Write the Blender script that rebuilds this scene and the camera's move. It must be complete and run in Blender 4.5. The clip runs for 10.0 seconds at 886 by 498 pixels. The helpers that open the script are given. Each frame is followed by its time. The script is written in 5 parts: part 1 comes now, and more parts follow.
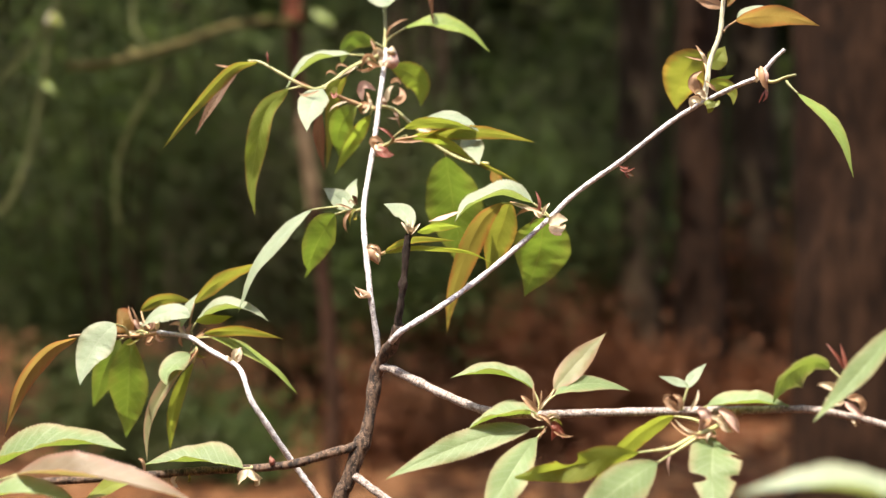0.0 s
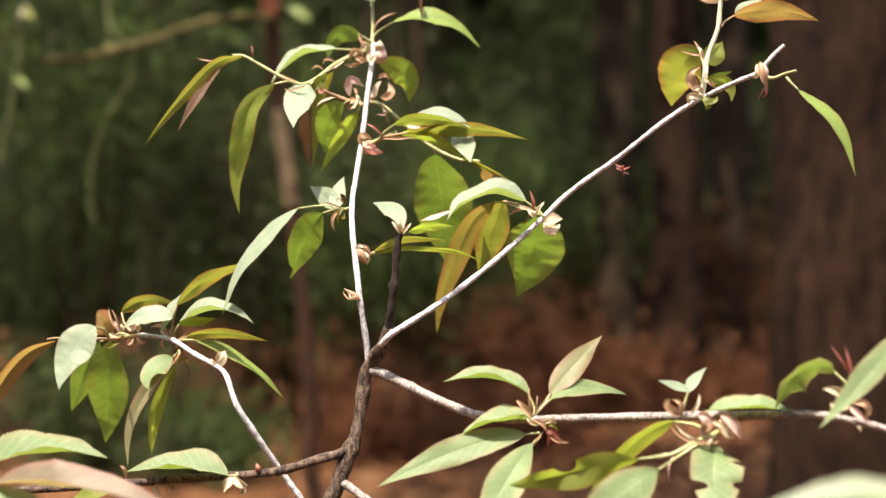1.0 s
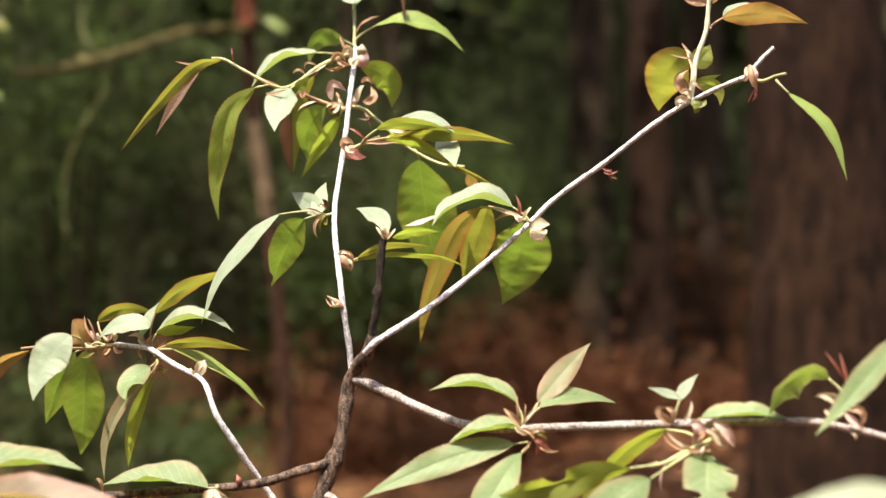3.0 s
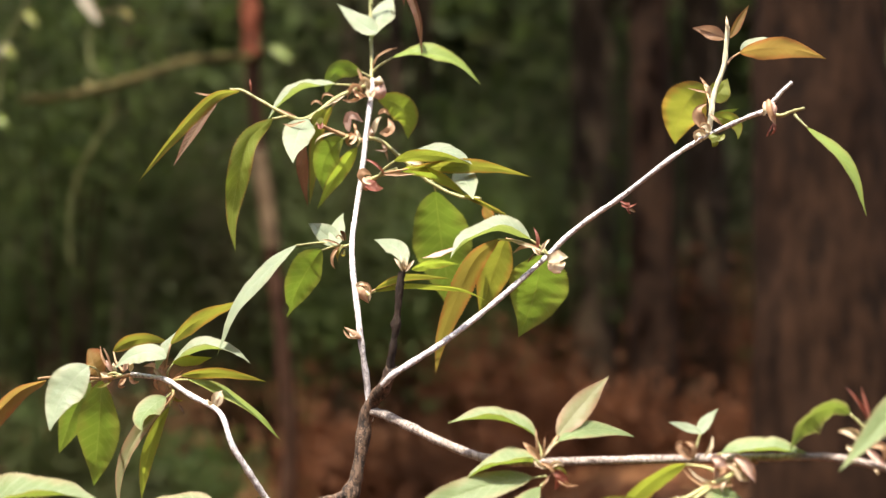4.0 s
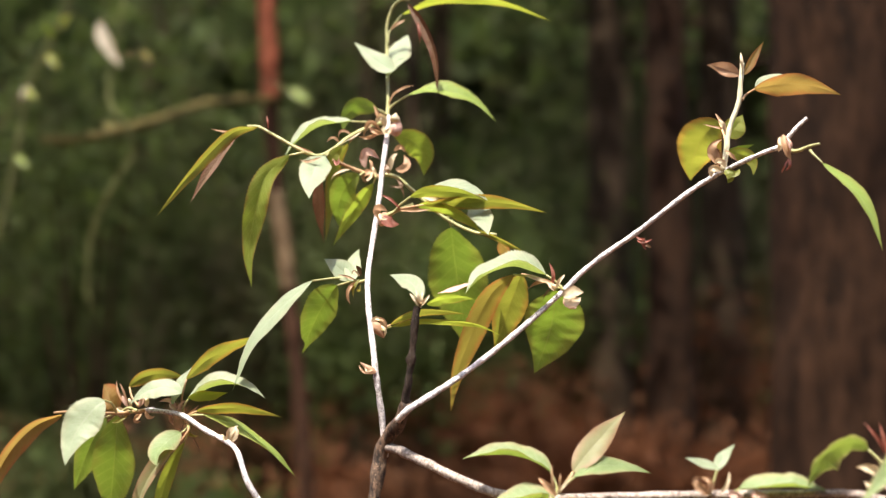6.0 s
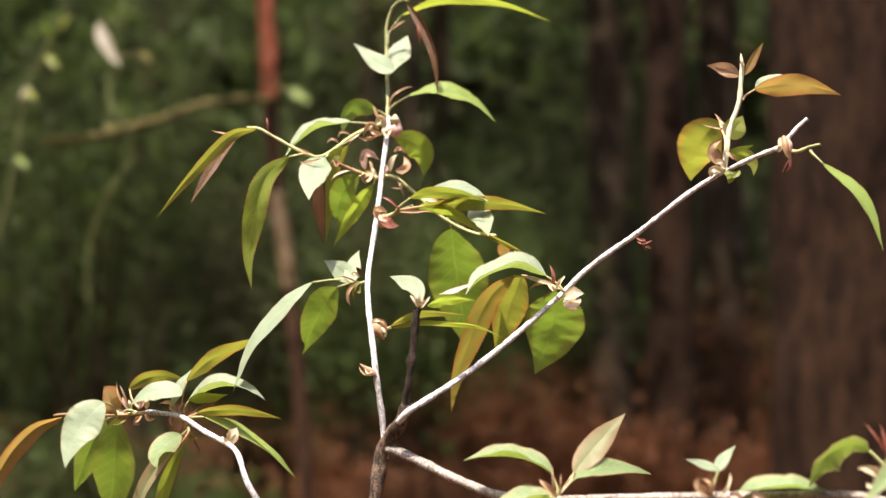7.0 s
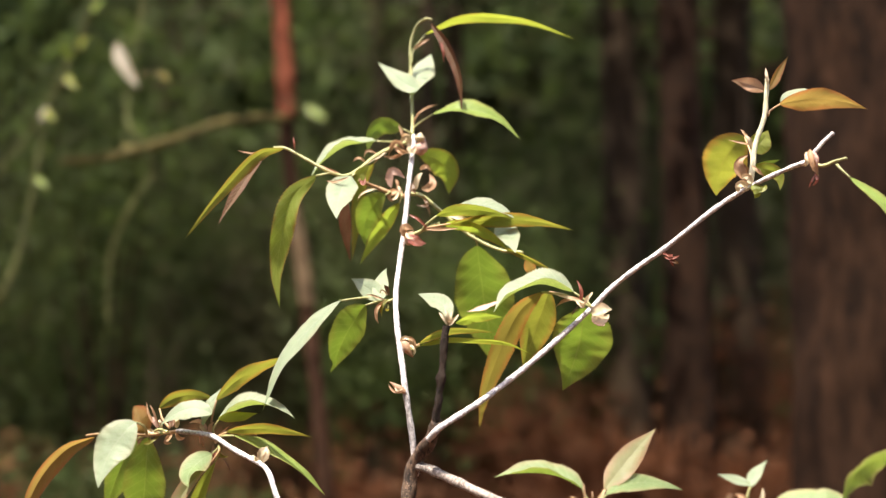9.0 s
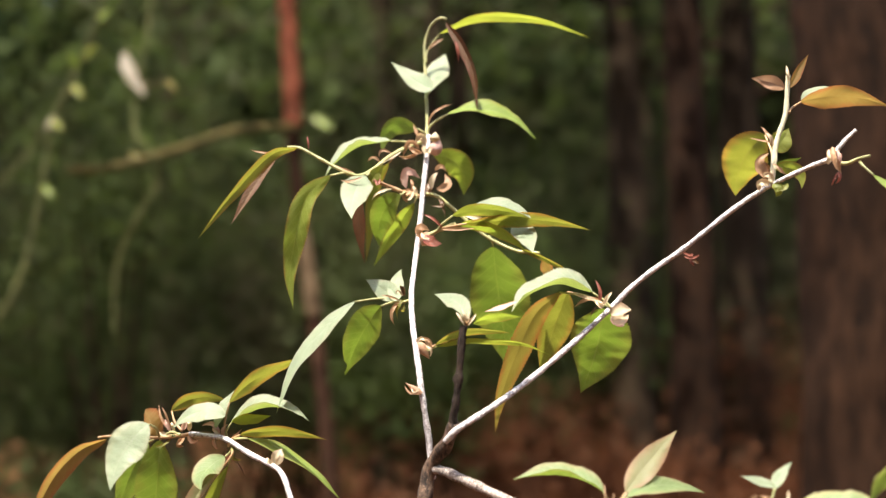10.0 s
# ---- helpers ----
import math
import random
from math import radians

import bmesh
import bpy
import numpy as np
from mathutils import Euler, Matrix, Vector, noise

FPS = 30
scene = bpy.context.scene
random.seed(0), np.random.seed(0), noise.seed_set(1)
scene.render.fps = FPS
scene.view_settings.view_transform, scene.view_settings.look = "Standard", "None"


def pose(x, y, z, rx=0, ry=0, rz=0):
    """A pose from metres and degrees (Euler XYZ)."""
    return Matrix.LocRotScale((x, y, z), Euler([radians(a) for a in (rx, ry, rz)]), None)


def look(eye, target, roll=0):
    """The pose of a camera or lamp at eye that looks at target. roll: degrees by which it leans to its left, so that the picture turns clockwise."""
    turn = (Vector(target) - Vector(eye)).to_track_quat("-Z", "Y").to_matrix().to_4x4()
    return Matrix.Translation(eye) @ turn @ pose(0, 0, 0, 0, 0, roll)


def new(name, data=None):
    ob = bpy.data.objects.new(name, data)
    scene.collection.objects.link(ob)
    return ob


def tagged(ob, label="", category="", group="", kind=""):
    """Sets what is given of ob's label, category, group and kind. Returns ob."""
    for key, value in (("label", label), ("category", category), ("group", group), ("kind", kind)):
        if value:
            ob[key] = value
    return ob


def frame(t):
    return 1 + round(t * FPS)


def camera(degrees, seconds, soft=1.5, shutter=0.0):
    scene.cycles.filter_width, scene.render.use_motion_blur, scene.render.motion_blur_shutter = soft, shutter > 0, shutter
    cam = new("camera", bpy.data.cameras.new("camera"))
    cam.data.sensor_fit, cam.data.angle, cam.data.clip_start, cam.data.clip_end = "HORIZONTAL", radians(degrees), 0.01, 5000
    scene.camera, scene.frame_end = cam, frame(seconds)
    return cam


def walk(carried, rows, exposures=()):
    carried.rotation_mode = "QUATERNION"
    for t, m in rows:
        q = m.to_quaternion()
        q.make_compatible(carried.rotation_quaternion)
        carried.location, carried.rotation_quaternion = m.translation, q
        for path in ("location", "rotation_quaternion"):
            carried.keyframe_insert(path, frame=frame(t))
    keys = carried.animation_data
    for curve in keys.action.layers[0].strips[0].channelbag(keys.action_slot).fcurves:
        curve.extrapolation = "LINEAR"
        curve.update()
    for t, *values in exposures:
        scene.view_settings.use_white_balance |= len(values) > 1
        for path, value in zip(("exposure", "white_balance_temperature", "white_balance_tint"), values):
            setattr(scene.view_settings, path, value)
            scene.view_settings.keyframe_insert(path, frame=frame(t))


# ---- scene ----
cam = camera(40.0, 10.0, soft=1.4)

PATH = [
    (0, (0.11, -0.694, 0.977), (-0.182, 1.285, 1.005), -0.2),
    (0.5, (0.104, -0.684, 0.982), (-0.163, 1.298, 0.993), -0.3),
    (1, (0.098, -0.676, 0.979), (-0.153, 1.308, 1.002), -0.2),
    (1.5, (0.097, -0.668, 0.973), (-0.143, 1.318, 1.009), -0.2),
    (2, (0.097, -0.662, 0.971), (-0.131, 1.325, 1.005), -0.3),
    (2.5, (0.096, -0.662, 0.974), (-0.119, 1.327, 1.002), -0.5),
    (2.7, (0.094, -0.6623, 0.9744), (-0.1157, 1.3263, 1.0072), -0.4),
    (3.8, (0.083, -0.6637, 0.9766), (-0.1314, 1.3227, 1.0601), -0.1),
    (4, (0.081, -0.664, 0.977), (-0.129, 1.322, 1.069), 0.0),
    (4.5, (0.08, -0.668, 0.973), (-0.137, 1.317, 1.099), 0.4),
    (5, (0.084, -0.666, 0.975), (-0.15, 1.316, 1.111), 0.3),
    (5.5, (0.082, -0.665, 0.972), (-0.149, 1.315, 1.129), 0.2),
    (5.7, (0.082, -0.6649, 0.9723), (-0.1527, 1.3151, 1.1326), 0.2),
    (6.8, (0.082, -0.6641, 0.9737), (-0.1579, 1.3159, 1.137), 0.0),
    (7, (0.082, -0.664, 0.974), (-0.156, 1.316, 1.135), 0.0),
    (7.5, (0.08, -0.666, 0.975), (-0.162, 1.312, 1.14), 0.0),
    (8, (0.08, -0.666, 0.975), (-0.176, 1.31, 1.148), -0.0),
    (8.5, (0.081, -0.664, 0.975), (-0.186, 1.31, 1.155), -0.4),
    (9, (0.075, -0.668, 0.975), (-0.186, 1.306, 1.161), -0.5),
    (9.5, (0.07, -0.667, 0.969), (-0.191, 1.305, 1.175), -0.3),
    (10, (0.067, -0.659, 0.969), (-0.201, 1.312, 1.175), -0.5),
]
walk(cam, [(t, look(eye, target, roll)) for t, eye, target, roll in PATH], [(0.0, 1.92, 6880, 12), (10.0, 1.92, 6880, 12)])

# depth of field: focus on the fork of the sapling
cam.data.dof.use_dof = True
cam.data.dof.focus_distance = 0.69
cam.data.dof.aperture_fstop = 4.9

# ---- world and sun ----
SUN_TO = Vector((-0.13, -0.36, 0.925)).normalized()
world = bpy.data.worlds.new("forest_sky")
scene.world = world
world.use_nodes = True
wn = world.node_tree.nodes
sky = wn.new("ShaderNodeTexSky")
sky.sky_type = "NISHITA"
sky.sun_disc = False
sky.sun_elevation = math.asin(SUN_TO.z)
sky.sun_rotation = math.atan2(SUN_TO.x, SUN_TO.y)
sky.air_density, sky.dust_density = 1.0, 3.0
world.node_tree.links.new(sky.outputs[0], wn["Background"].inputs[0])
wn["Background"].inputs[1].default_value = 0.15

sun_data = bpy.data.lights.new("sun", "SUN")
sun_data.energy, sun_data.angle, sun_data.color = 3.6, radians(0.5), (1.0, 0.94, 0.82)
sun = new("sun", sun_data)
sun.matrix_world = look((-4, -4, 12), Vector((-4, -4, 12)) - SUN_TO)


# ---- materials ----
def shader(name):
    m = bpy.data.materials.new(name)
    m.use_nodes = True
    nt = m.node_tree
    return m, nt.nodes, nt.links, nt.nodes["Principled BSDF"], nt.nodes["Material Output"]


def ramp(nodes, stops):
    r = nodes.new("ShaderNodeValToRGB")
    while len(r.color_ramp.elements) < len(stops):
        r.color_ramp.elements.new(0.5)
    for e, (pos, col) in zip(r.color_ramp.elements, stops):
        e.position, e.color = pos, (*col, 1)
    return r


def noise_tex(nodes, links, vec, scale, detail=4.0, rough=0.6):
    n = nodes.new("ShaderNodeTexNoise")
    n.inputs["Scale"].default_value, n.inputs["Detail"].default_value, n.inputs["Roughness"].default_value = scale, detail, rough
    links.new(vec, n.inputs["Vector"])
    return n.outputs["Fac"]


def math_node(nodes, links, op, a, b=None):
    n = nodes.new("ShaderNodeMath")
    n.operation = op
    for k, v in enumerate((a, b)):
        if v is None:
            continue
        if isinstance(v, (int, float)):
            n.inputs[k].default_value = v
        else:
            links.new(v, n.inputs[k])
    return n.outputs[0]


def mix_col(nodes, links, fac, a, b, mode="MIX"):
    n = nodes.new("ShaderNodeMix")
    n.data_type, n.blend_type = "RGBA", mode
    for sock, v in ((n.inputs["Factor"], fac), (n.inputs[6], a), (n.inputs[7], b)):
        if isinstance(v, (int, float)):
            sock.default_value = v
        elif isinstance(v, tuple):
            sock.default_value = (*v, 1)
        else:
            links.new(v, sock)
    return n.outputs[2]


def leaf_material(name, blade, glow, edge, vein, gloss=0.42, through_light=0.6, spec=0.5, grain=90, rim_width=0.55):
    """A thin leaf: pale midrib and side veins from the blade's own coordinates, a tinted margin, mottling, light through it."""
    m, nodes, links, bsdf, out = shader(name)
    uv = nodes.new("ShaderNodeUVMap")
    sep = nodes.new("ShaderNodeSeparateXYZ")
    links.new(uv.outputs[0], sep.inputs[0])
    u, v = sep.outputs[0], sep.outputs[1]
    au = math_node(nodes, links, "ABSOLUTE", u)
    geo = nodes.new("ShaderNodeTexCoord").outputs["Object"]
    info = nodes.new("ShaderNodeObjectInfo")
    mott = noise_tex(nodes, links, geo, grain, 5)
    fine = noise_tex(nodes, links, geo, 700, 3)
    mid = math_node(nodes, links, "LESS_THAN", au, 0.03)
    # side veins sweep towards the tip
    ph = math_node(nodes, links, "SUBTRACT", math_node(nodes, links, "MULTIPLY", v, 11.0), math_node(nodes, links, "MULTIPLY", au, 1.7))
    saw = math_node(nodes, links, "ABSOLUTE", math_node(nodes, links, "SUBTRACT", math_node(nodes, links, "FRACT", ph), 0.5))
    side = math_node(nodes, links, "LESS_THAN", saw, 0.07)
    veins = math_node(nodes, links, "MAXIMUM", mid, math_node(nodes, links, "MULTIPLY", side, 0.6))
    net = nodes.new("ShaderNodeTexVoronoi")
    net.feature = "DISTANCE_TO_EDGE"
    net.inputs["Scale"].default_value = 620
    links.new(geo, net.inputs["Vector"])
    veins = math_node(nodes, links, "MAXIMUM", veins, math_node(nodes, links, "MULTIPLY", math_node(nodes, links, "LESS_THAN", net.outputs["Distance"], 0.07), 0.3))
    rim = nodes.new("ShaderNodeMapRange")
    rim.inputs["From Min"].default_value, rim.inputs["From Max"].default_value = rim_width, 1.05
    links.new(math_node(nodes, links, "ADD", au, math_node(nodes, links, "MULTIPLY", math_node(nodes, links, "SUBTRACT", mott, 0.5), 1.1)), rim.inputs["Value"])
    rimf = math_node(nodes, links, "MULTIPLY", rim.outputs[0], 0.6)

    def tone(col):
        dark = tuple(c * 0.8 for c in col)
        c = mix_col(nodes, links, mott, dark, tuple(min(1, c * 1.16) for c in col))
        c = mix_col(nodes, links, rimf, c, edge)
        hs = nodes.new("ShaderNodeHueSaturation")
        links.new(c, hs.inputs["Color"])
        hs.inputs["Hue"].default_value = 0.5
        val = nodes.new("ShaderNodeMapRange")
        val.inputs["To Min"].default_value, val.inputs["To Max"].default_value = 0.85, 1.15
        links.new(info.outputs["Random"], val.inputs["Value"])
        links.new(val.outputs[0], hs.inputs["Value"])
        return hs.outputs[0]

    line = math_node(nodes, links, "MULTIPLY", math_node(nodes, links, "GREATER_THAN", au, 0.93), 0.55)
    face = mix_col(nodes, links, line, mix_col(nodes, links, math_node(nodes, links, "MULTIPLY", veins, 0.8), tone(blade), vein), tuple(c * 0.8 for c in edge))
    shine = mix_col(nodes, links, math_node(nodes, links, "MULTIPLY", veins, 0.75), tone(glow), tuple(c * 0.78 for c in glow))
    links.new(face, bsdf.inputs["Base Color"])
    bsdf.inputs["Roughness"].default_value = gloss
    bsdf.inputs["Specular IOR Level"].default_value = spec
    bump = nodes.new("ShaderNodeBump")
    bump.inputs["Strength"].default_value, bump.inputs["Distance"].default_value = 0.45, 0.0007
    links.new(math_node(nodes, links, "ADD", math_node(nodes, links, "MULTIPLY", veins, -0.8), math_node(nodes, links, "ADD", fine, mott)), bump.inputs["Height"])
    links.new(bump.outputs[0], bsdf.inputs["Normal"])
    tr = nodes.new("ShaderNodeBsdfTranslucent")
    links.new(shine, tr.inputs["Color"])
    mixs = nodes.new("ShaderNodeMixShader")
    mixs.inputs[0].default_value = through_light
    links.new(bsdf.outputs[0], mixs.inputs[1])
    links.new(tr.outputs[0], mixs.inputs[2])
    links.new(mixs.outputs[0], out.inputs[0])
    return m


def bark_material(name, low, high, scale, stretch, bump_size, rough=0.85, specks=None, spec=0.3, soft=0.14, flecks=0, patch=0.55):
    m, nodes, links, bsdf, out = shader(name)
    tc = nodes.new("ShaderNodeTexCoord").outputs["Object"]
    mp = nodes.new("ShaderNodeMapping")
    mp.inputs["Scale"].default_value = (1, 1, stretch)
    links.new(tc, mp.inputs[0])
    a = noise_tex(nodes, links, mp.outputs[0], scale, 8, 0.65)
    b = noise_tex(nodes, links, tc, scale * 0.12, 4, 0.6)
    r = ramp(nodes, ((0.5 - soft, low), (0.5 + soft, high)))
    links.new(a, r.inputs[0])
    r2 = ramp(nodes, ((0.3, (patch, patch, patch)), (0.7, (1.15, 1.12, 1.08))))
    links.new(b, r2.inputs[0])
    col = mix_col(nodes, links, 1.0, r.outputs[0], r2.outputs[0], "MULTIPLY")
    height = a
    if flecks:
        f = ramp(nodes, ((0.36, (0.42, 0.38, 0.37)), (0.46, (1, 1, 1))))
        links.new(noise_tex(nodes, links, tc, flecks, 2, 0.5), f.inputs[0])
        col = mix_col(nodes, links, 1.0, col, f.outputs[0], "MULTIPLY")
    if specks:
        vo = nodes.new("ShaderNodeTexVoronoi")
        vo.inputs["Scale"].default_value = specks
        links.new(tc, vo.inputs["Vector"])
        dot = math_node(nodes, links, "LESS_THAN", vo.outputs["Distance"], 0.2)
        col = mix_col(nodes, links, math_node(nodes, links, "MULTIPLY", dot, 0.6), col, tuple(min(1, c * 1.5 + 0.05) for c in high))
        height = math_node(nodes, links, "ADD", a, dot)
    links.new(col, bsdf.inputs["Base Color"])
    bsdf.inputs["Roughness"].default_value = rough
    bsdf.inputs["Specular IOR Level"].default_value = spec
    bump = nodes.new("ShaderNodeBump")
    bump.inputs["Strength"].default_value, bump.inputs["Distance"].default_value = 0.8, bump_size
    links.new(height, bump.inputs["Height"])
    links.new(bump.outputs[0], bsdf.inputs["Normal"])
    return m


def foliage_material(name, cols, glow, aged, clump):
    """Woodland leaves, varied leaf by leaf."""
    m, nodes, links, bsdf, out = shader(name)
    geo = nodes.new("ShaderNodeNewGeometry")
    r = ramp(nodes, tuple((k / max(1, len(cols) - 1), c) for k, c in enumerate(cols)))
    links.new(geo.outputs["Random Per Island"], r.inputs[0])
    # clumps of older, browner growth among the rest
    old = nodes.new("ShaderNodeMapRange")
    old.inputs["From Min"].default_value, old.inputs["From Max"].default_value = 0.44, 0.66
    links.new(noise_tex(nodes, links, geo.outputs["Position"], clump, 2, 0.5), old.inputs["Value"])
    links.new(mix_col(nodes, links, old.outputs[0], r.outputs[0], aged), bsdf.inputs["Base Color"])
    bsdf.inputs["Roughness"].default_value = 0.7
    bsdf.inputs["Specular IOR Level"].default_value = 0.15
    tr = nodes.new("ShaderNodeBsdfTranslucent")
    links.new(mix_col(nodes, links, old.outputs[0], glow, tuple(c * 1.35 for c in aged)), tr.inputs["Color"])
    mixs = nodes.new("ShaderNodeMixShader")
    mixs.inputs[0].default_value = 0.5
    links.new(bsdf.outputs[0], mixs.inputs[1])
    links.new(tr.outputs[0], mixs.inputs[2])
    links.new(mixs.outputs[0], out.inputs[0])
    return m


LEAF = {
    "green": leaf_material("leaf_green", (0.175, 0.262, 0.05), (0.205, 0.325, 0.035), (0.24, 0.23, 0.045), (0.36, 0.44, 0.14), through_light=0.46),
    # fresh and pale: sun and sky sheen on lit leaves put into the colour
    "fresh": leaf_material("leaf_fresh_green_sunlit", (0.18, 0.26, 0.112), (0.215, 0.30, 0.042), (0.34, 0.25, 0.13), (0.33, 0.4, 0.21), 0.5, 0.45, 0.35),
    "pale": leaf_material("leaf_pale_green_sunlit", (0.235, 0.298, 0.205), (0.25, 0.33, 0.065), (0.30, 0.30, 0.19), (0.38, 0.43, 0.3), 0.50, 0.42, 0.35),
    "lime": leaf_material("leaf_lime_green", (0.24, 0.315, 0.05), (0.35, 0.47, 0.05), (0.38, 0.18, 0.05), (0.40, 0.47, 0.12), through_light=0.45, rim_width=0.80),
    "yellow": leaf_material("leaf_yellow_green", (0.215, 0.265, 0.05), (0.30, 0.355, 0.04), (0.33, 0.17, 0.035), (0.36, 0.40, 0.1), rim_width=0.78),
    "olive": leaf_material("leaf_olive_bronze", (0.18, 0.198, 0.045), (0.225, 0.24, 0.03), (0.34, 0.095, 0.03), (0.35, 0.32, 0.1)),
    "bronze": leaf_material("leaf_bronze", (0.185, 0.165, 0.042), (0.205, 0.17, 0.03), (0.32, 0.085, 0.03), (0.35, 0.32, 0.1)),
    "orange": leaf_material("leaf_orange_bronze", (0.26, 0.15, 0.045), (0.31, 0.21, 0.05), (0.36, 0.08, 0.035), (0.40, 0.32, 0.12)),
    "pink": leaf_material("leaf_pink_green", (0.27, 0.285, 0.15), (0.27, 0.26, 0.055), (0.43, 0.20, 0.13), (0.42, 0.42, 0.24), rim_width=0.32),
    "mauve": leaf_material("leaf_mauve_brown", (0.27, 0.205, 0.135), (0.25, 0.20, 0.06), (0.38, 0.16, 0.11), (0.40, 0.34, 0.22)),
    "brown": leaf_material("leaf_brown_bronze", (0.115, 0.06, 0.034), (0.16, 0.085, 0.03), (0.2, 0.07, 0.035), (0.45, 0.34, 0.22), 0.35, 0.45, 0.6, 140),
    "scale": leaf_material("bud_scale_rose", (0.42, 0.265, 0.15), (0.5, 0.30, 0.17), (0.36, 0.17, 0.085), (0.5, 0.33, 0.24), 0.45, 0.4, 0.45, 420, 0.3),
    "cream": leaf_material("bud_scale_cream", (0.64, 0.56, 0.40), (0.55, 0.44, 0.25), (0.45, 0.21, 0.12), (0.66, 0.58, 0.42), 0.45, 0.4, 0.45, 420, 0.4),
    "rosy": leaf_material("bud_scale_pale_rose", (0.62, 0.44, 0.37), (0.55, 0.36, 0.3), (0.45, 0.17, 0.13), (0.68, 0.48, 0.42), 0.45, 0.4, 0.45, 420, 0.4),
    "wine": leaf_material("leaf_wine_brown", (0.10, 0.045, 0.022), (0.15, 0.06, 0.025), (0.14, 0.03, 0.015), (0.2, 0.12, 0.06), 0.5, 0.45, 0.3, 140),
    "red": leaf_material("bud_scale_red", (0.23, 0.075, 0.05), (0.33, 0.09, 0.06), (0.28, 0.05, 0.04), (0.4, 0.16, 0.12), 0.35, 0.4, 0.6, 420),
    "dry": leaf_material("dry_leaf_pale", (0.82, 0.78, 0.64), (0.5, 0.42, 0.25), (0.5, 0.42, 0.3), (0.6, 0.52, 0.38)),
}
BARK = {
    "pale": bark_material("bark_pale_grey", (0.30, 0.285, 0.30), (0.67, 0.66, 0.69), 520, 0.7, 0.0008, 0.65, 900, 0.3, 0.14, 1100, 0.85),
    "black": bark_material("bark_blackish", (0.008, 0.006, 0.005), (0.044, 0.030, 0.024), 420, 0.4, 0.0009, 0.8, 700, 0.15),
    "dark": bark_material("bark_dark_brown", (0.014, 0.009, 0.007), (0.165, 0.105, 0.072), 420, 0.4, 0.0022, 0.7, 620, 0.35, 0.10, 700),
    "mid": bark_material("bark_grey_brown", (0.09, 0.062, 0.05), (0.50, 0.44, 0.41), 600, 0.9, 0.0012, 0.6, 800, 0.35, 0.19, 1100),
    "shoot": bark_material("shoot_green", (0.30, 0.32, 0.13), (0.42, 0.42, 0.22), 300, 0.3, 0.0002, 0.45),
    "cream": bark_material("shoot_cream", (0.50, 0.49, 0.34), (0.68, 0.66, 0.49), 500, 0.5, 0.0003, 0.5),
    "rosy": bark_material("shoot_rosy", (0.34, 0.20, 0.11), (0.46, 0.32, 0.18), 300, 0.3, 0.0002, 0.45),
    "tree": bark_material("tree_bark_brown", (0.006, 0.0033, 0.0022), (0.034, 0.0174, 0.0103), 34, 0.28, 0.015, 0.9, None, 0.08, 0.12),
    "slim": bark_material("tree_bark_lower_trunk", (0.024, 0.0120, 0.0075), (0.048, 0.0245, 0.0150), 40, 0.3, 0.006, 0.85, None, 0.08),
    # bark for distant trunks, lightened in its colour to lift their shade
    "far": bark_material("tree_bark_far_lifted", (0.026, 0.0180, 0.0115), (0.040, 0.0275, 0.0178), 40, 0.3, 0.006, 0.85, None, 0.08),
    # paler bark that paints a fleck of sun on the slender trunk
    "sunfleck": bark_material("tree_bark_sunfleck", (0.06, 0.042, 0.025), (0.15, 0.108, 0.066), 40, 0.3, 0.004, 0.85, None, 0.08),
    "limb": bark_material("dead_limb_bark", (0.052, 0.045, 0.016), (0.13, 0.108, 0.040), 60, 0.3, 0.003, 0.85, None, 0.1),
    # red bark, also brightened in place of sun on the upper trunk
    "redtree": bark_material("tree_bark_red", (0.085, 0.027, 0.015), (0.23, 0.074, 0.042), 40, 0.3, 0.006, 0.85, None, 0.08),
    "vine": bark_material("vine_bark_greenish", (0.058, 0.068, 0.026), (0.135, 0.148, 0.062), 60, 0.3, 0.003, 0.85, None, 0.1),
}


# ---- builders ----
def part(name, bm, material, parent, label=""):
    """Links a bmesh as one mesh object under a thing or a part."""
    me = bpy.data.meshes.new(name)
    bm.to_mesh(me)
    bm.free()
    for mat in material if isinstance(material, (list, tuple)) else (material,):
        me.materials.append(mat)
    ob = new(name, me)
    ob.parent = parent
    if parent and parent.type == "EMPTY":
        ob.matrix_parent_inverse = Matrix.Translation(-parent.location)
    if label:
        tagged(ob, label)
    return ob


def empty_thing(name, place, label, category, group="", kind=""):
    ob = new(name)
    ob.location = place
    ob.empty_display_size = 0.05
    bpy.context.view_layer.update()
    return tagged(ob, label, category, group, kind)


def smooth_line(points, per):
    """Catmull-Rom through the points."""
    pts = [Vector(p) for p in points]
    pts = [2 * pts[0] - pts[1]] + pts + [2 * pts[-1] - pts[-2]]
    out = []
    for a, b, c, d in zip(pts, pts[1:], pts[2:], pts[3:]):
        for k in range(per):
            s = k / per
            out.append(0.5 * (2 * b + (c - a) * s + (2 * a - 5 * b + 4 * c - d) * s * s + (3 * b - a - 3 * c + d) * s ** 3))
    return out + [pts[-2]]


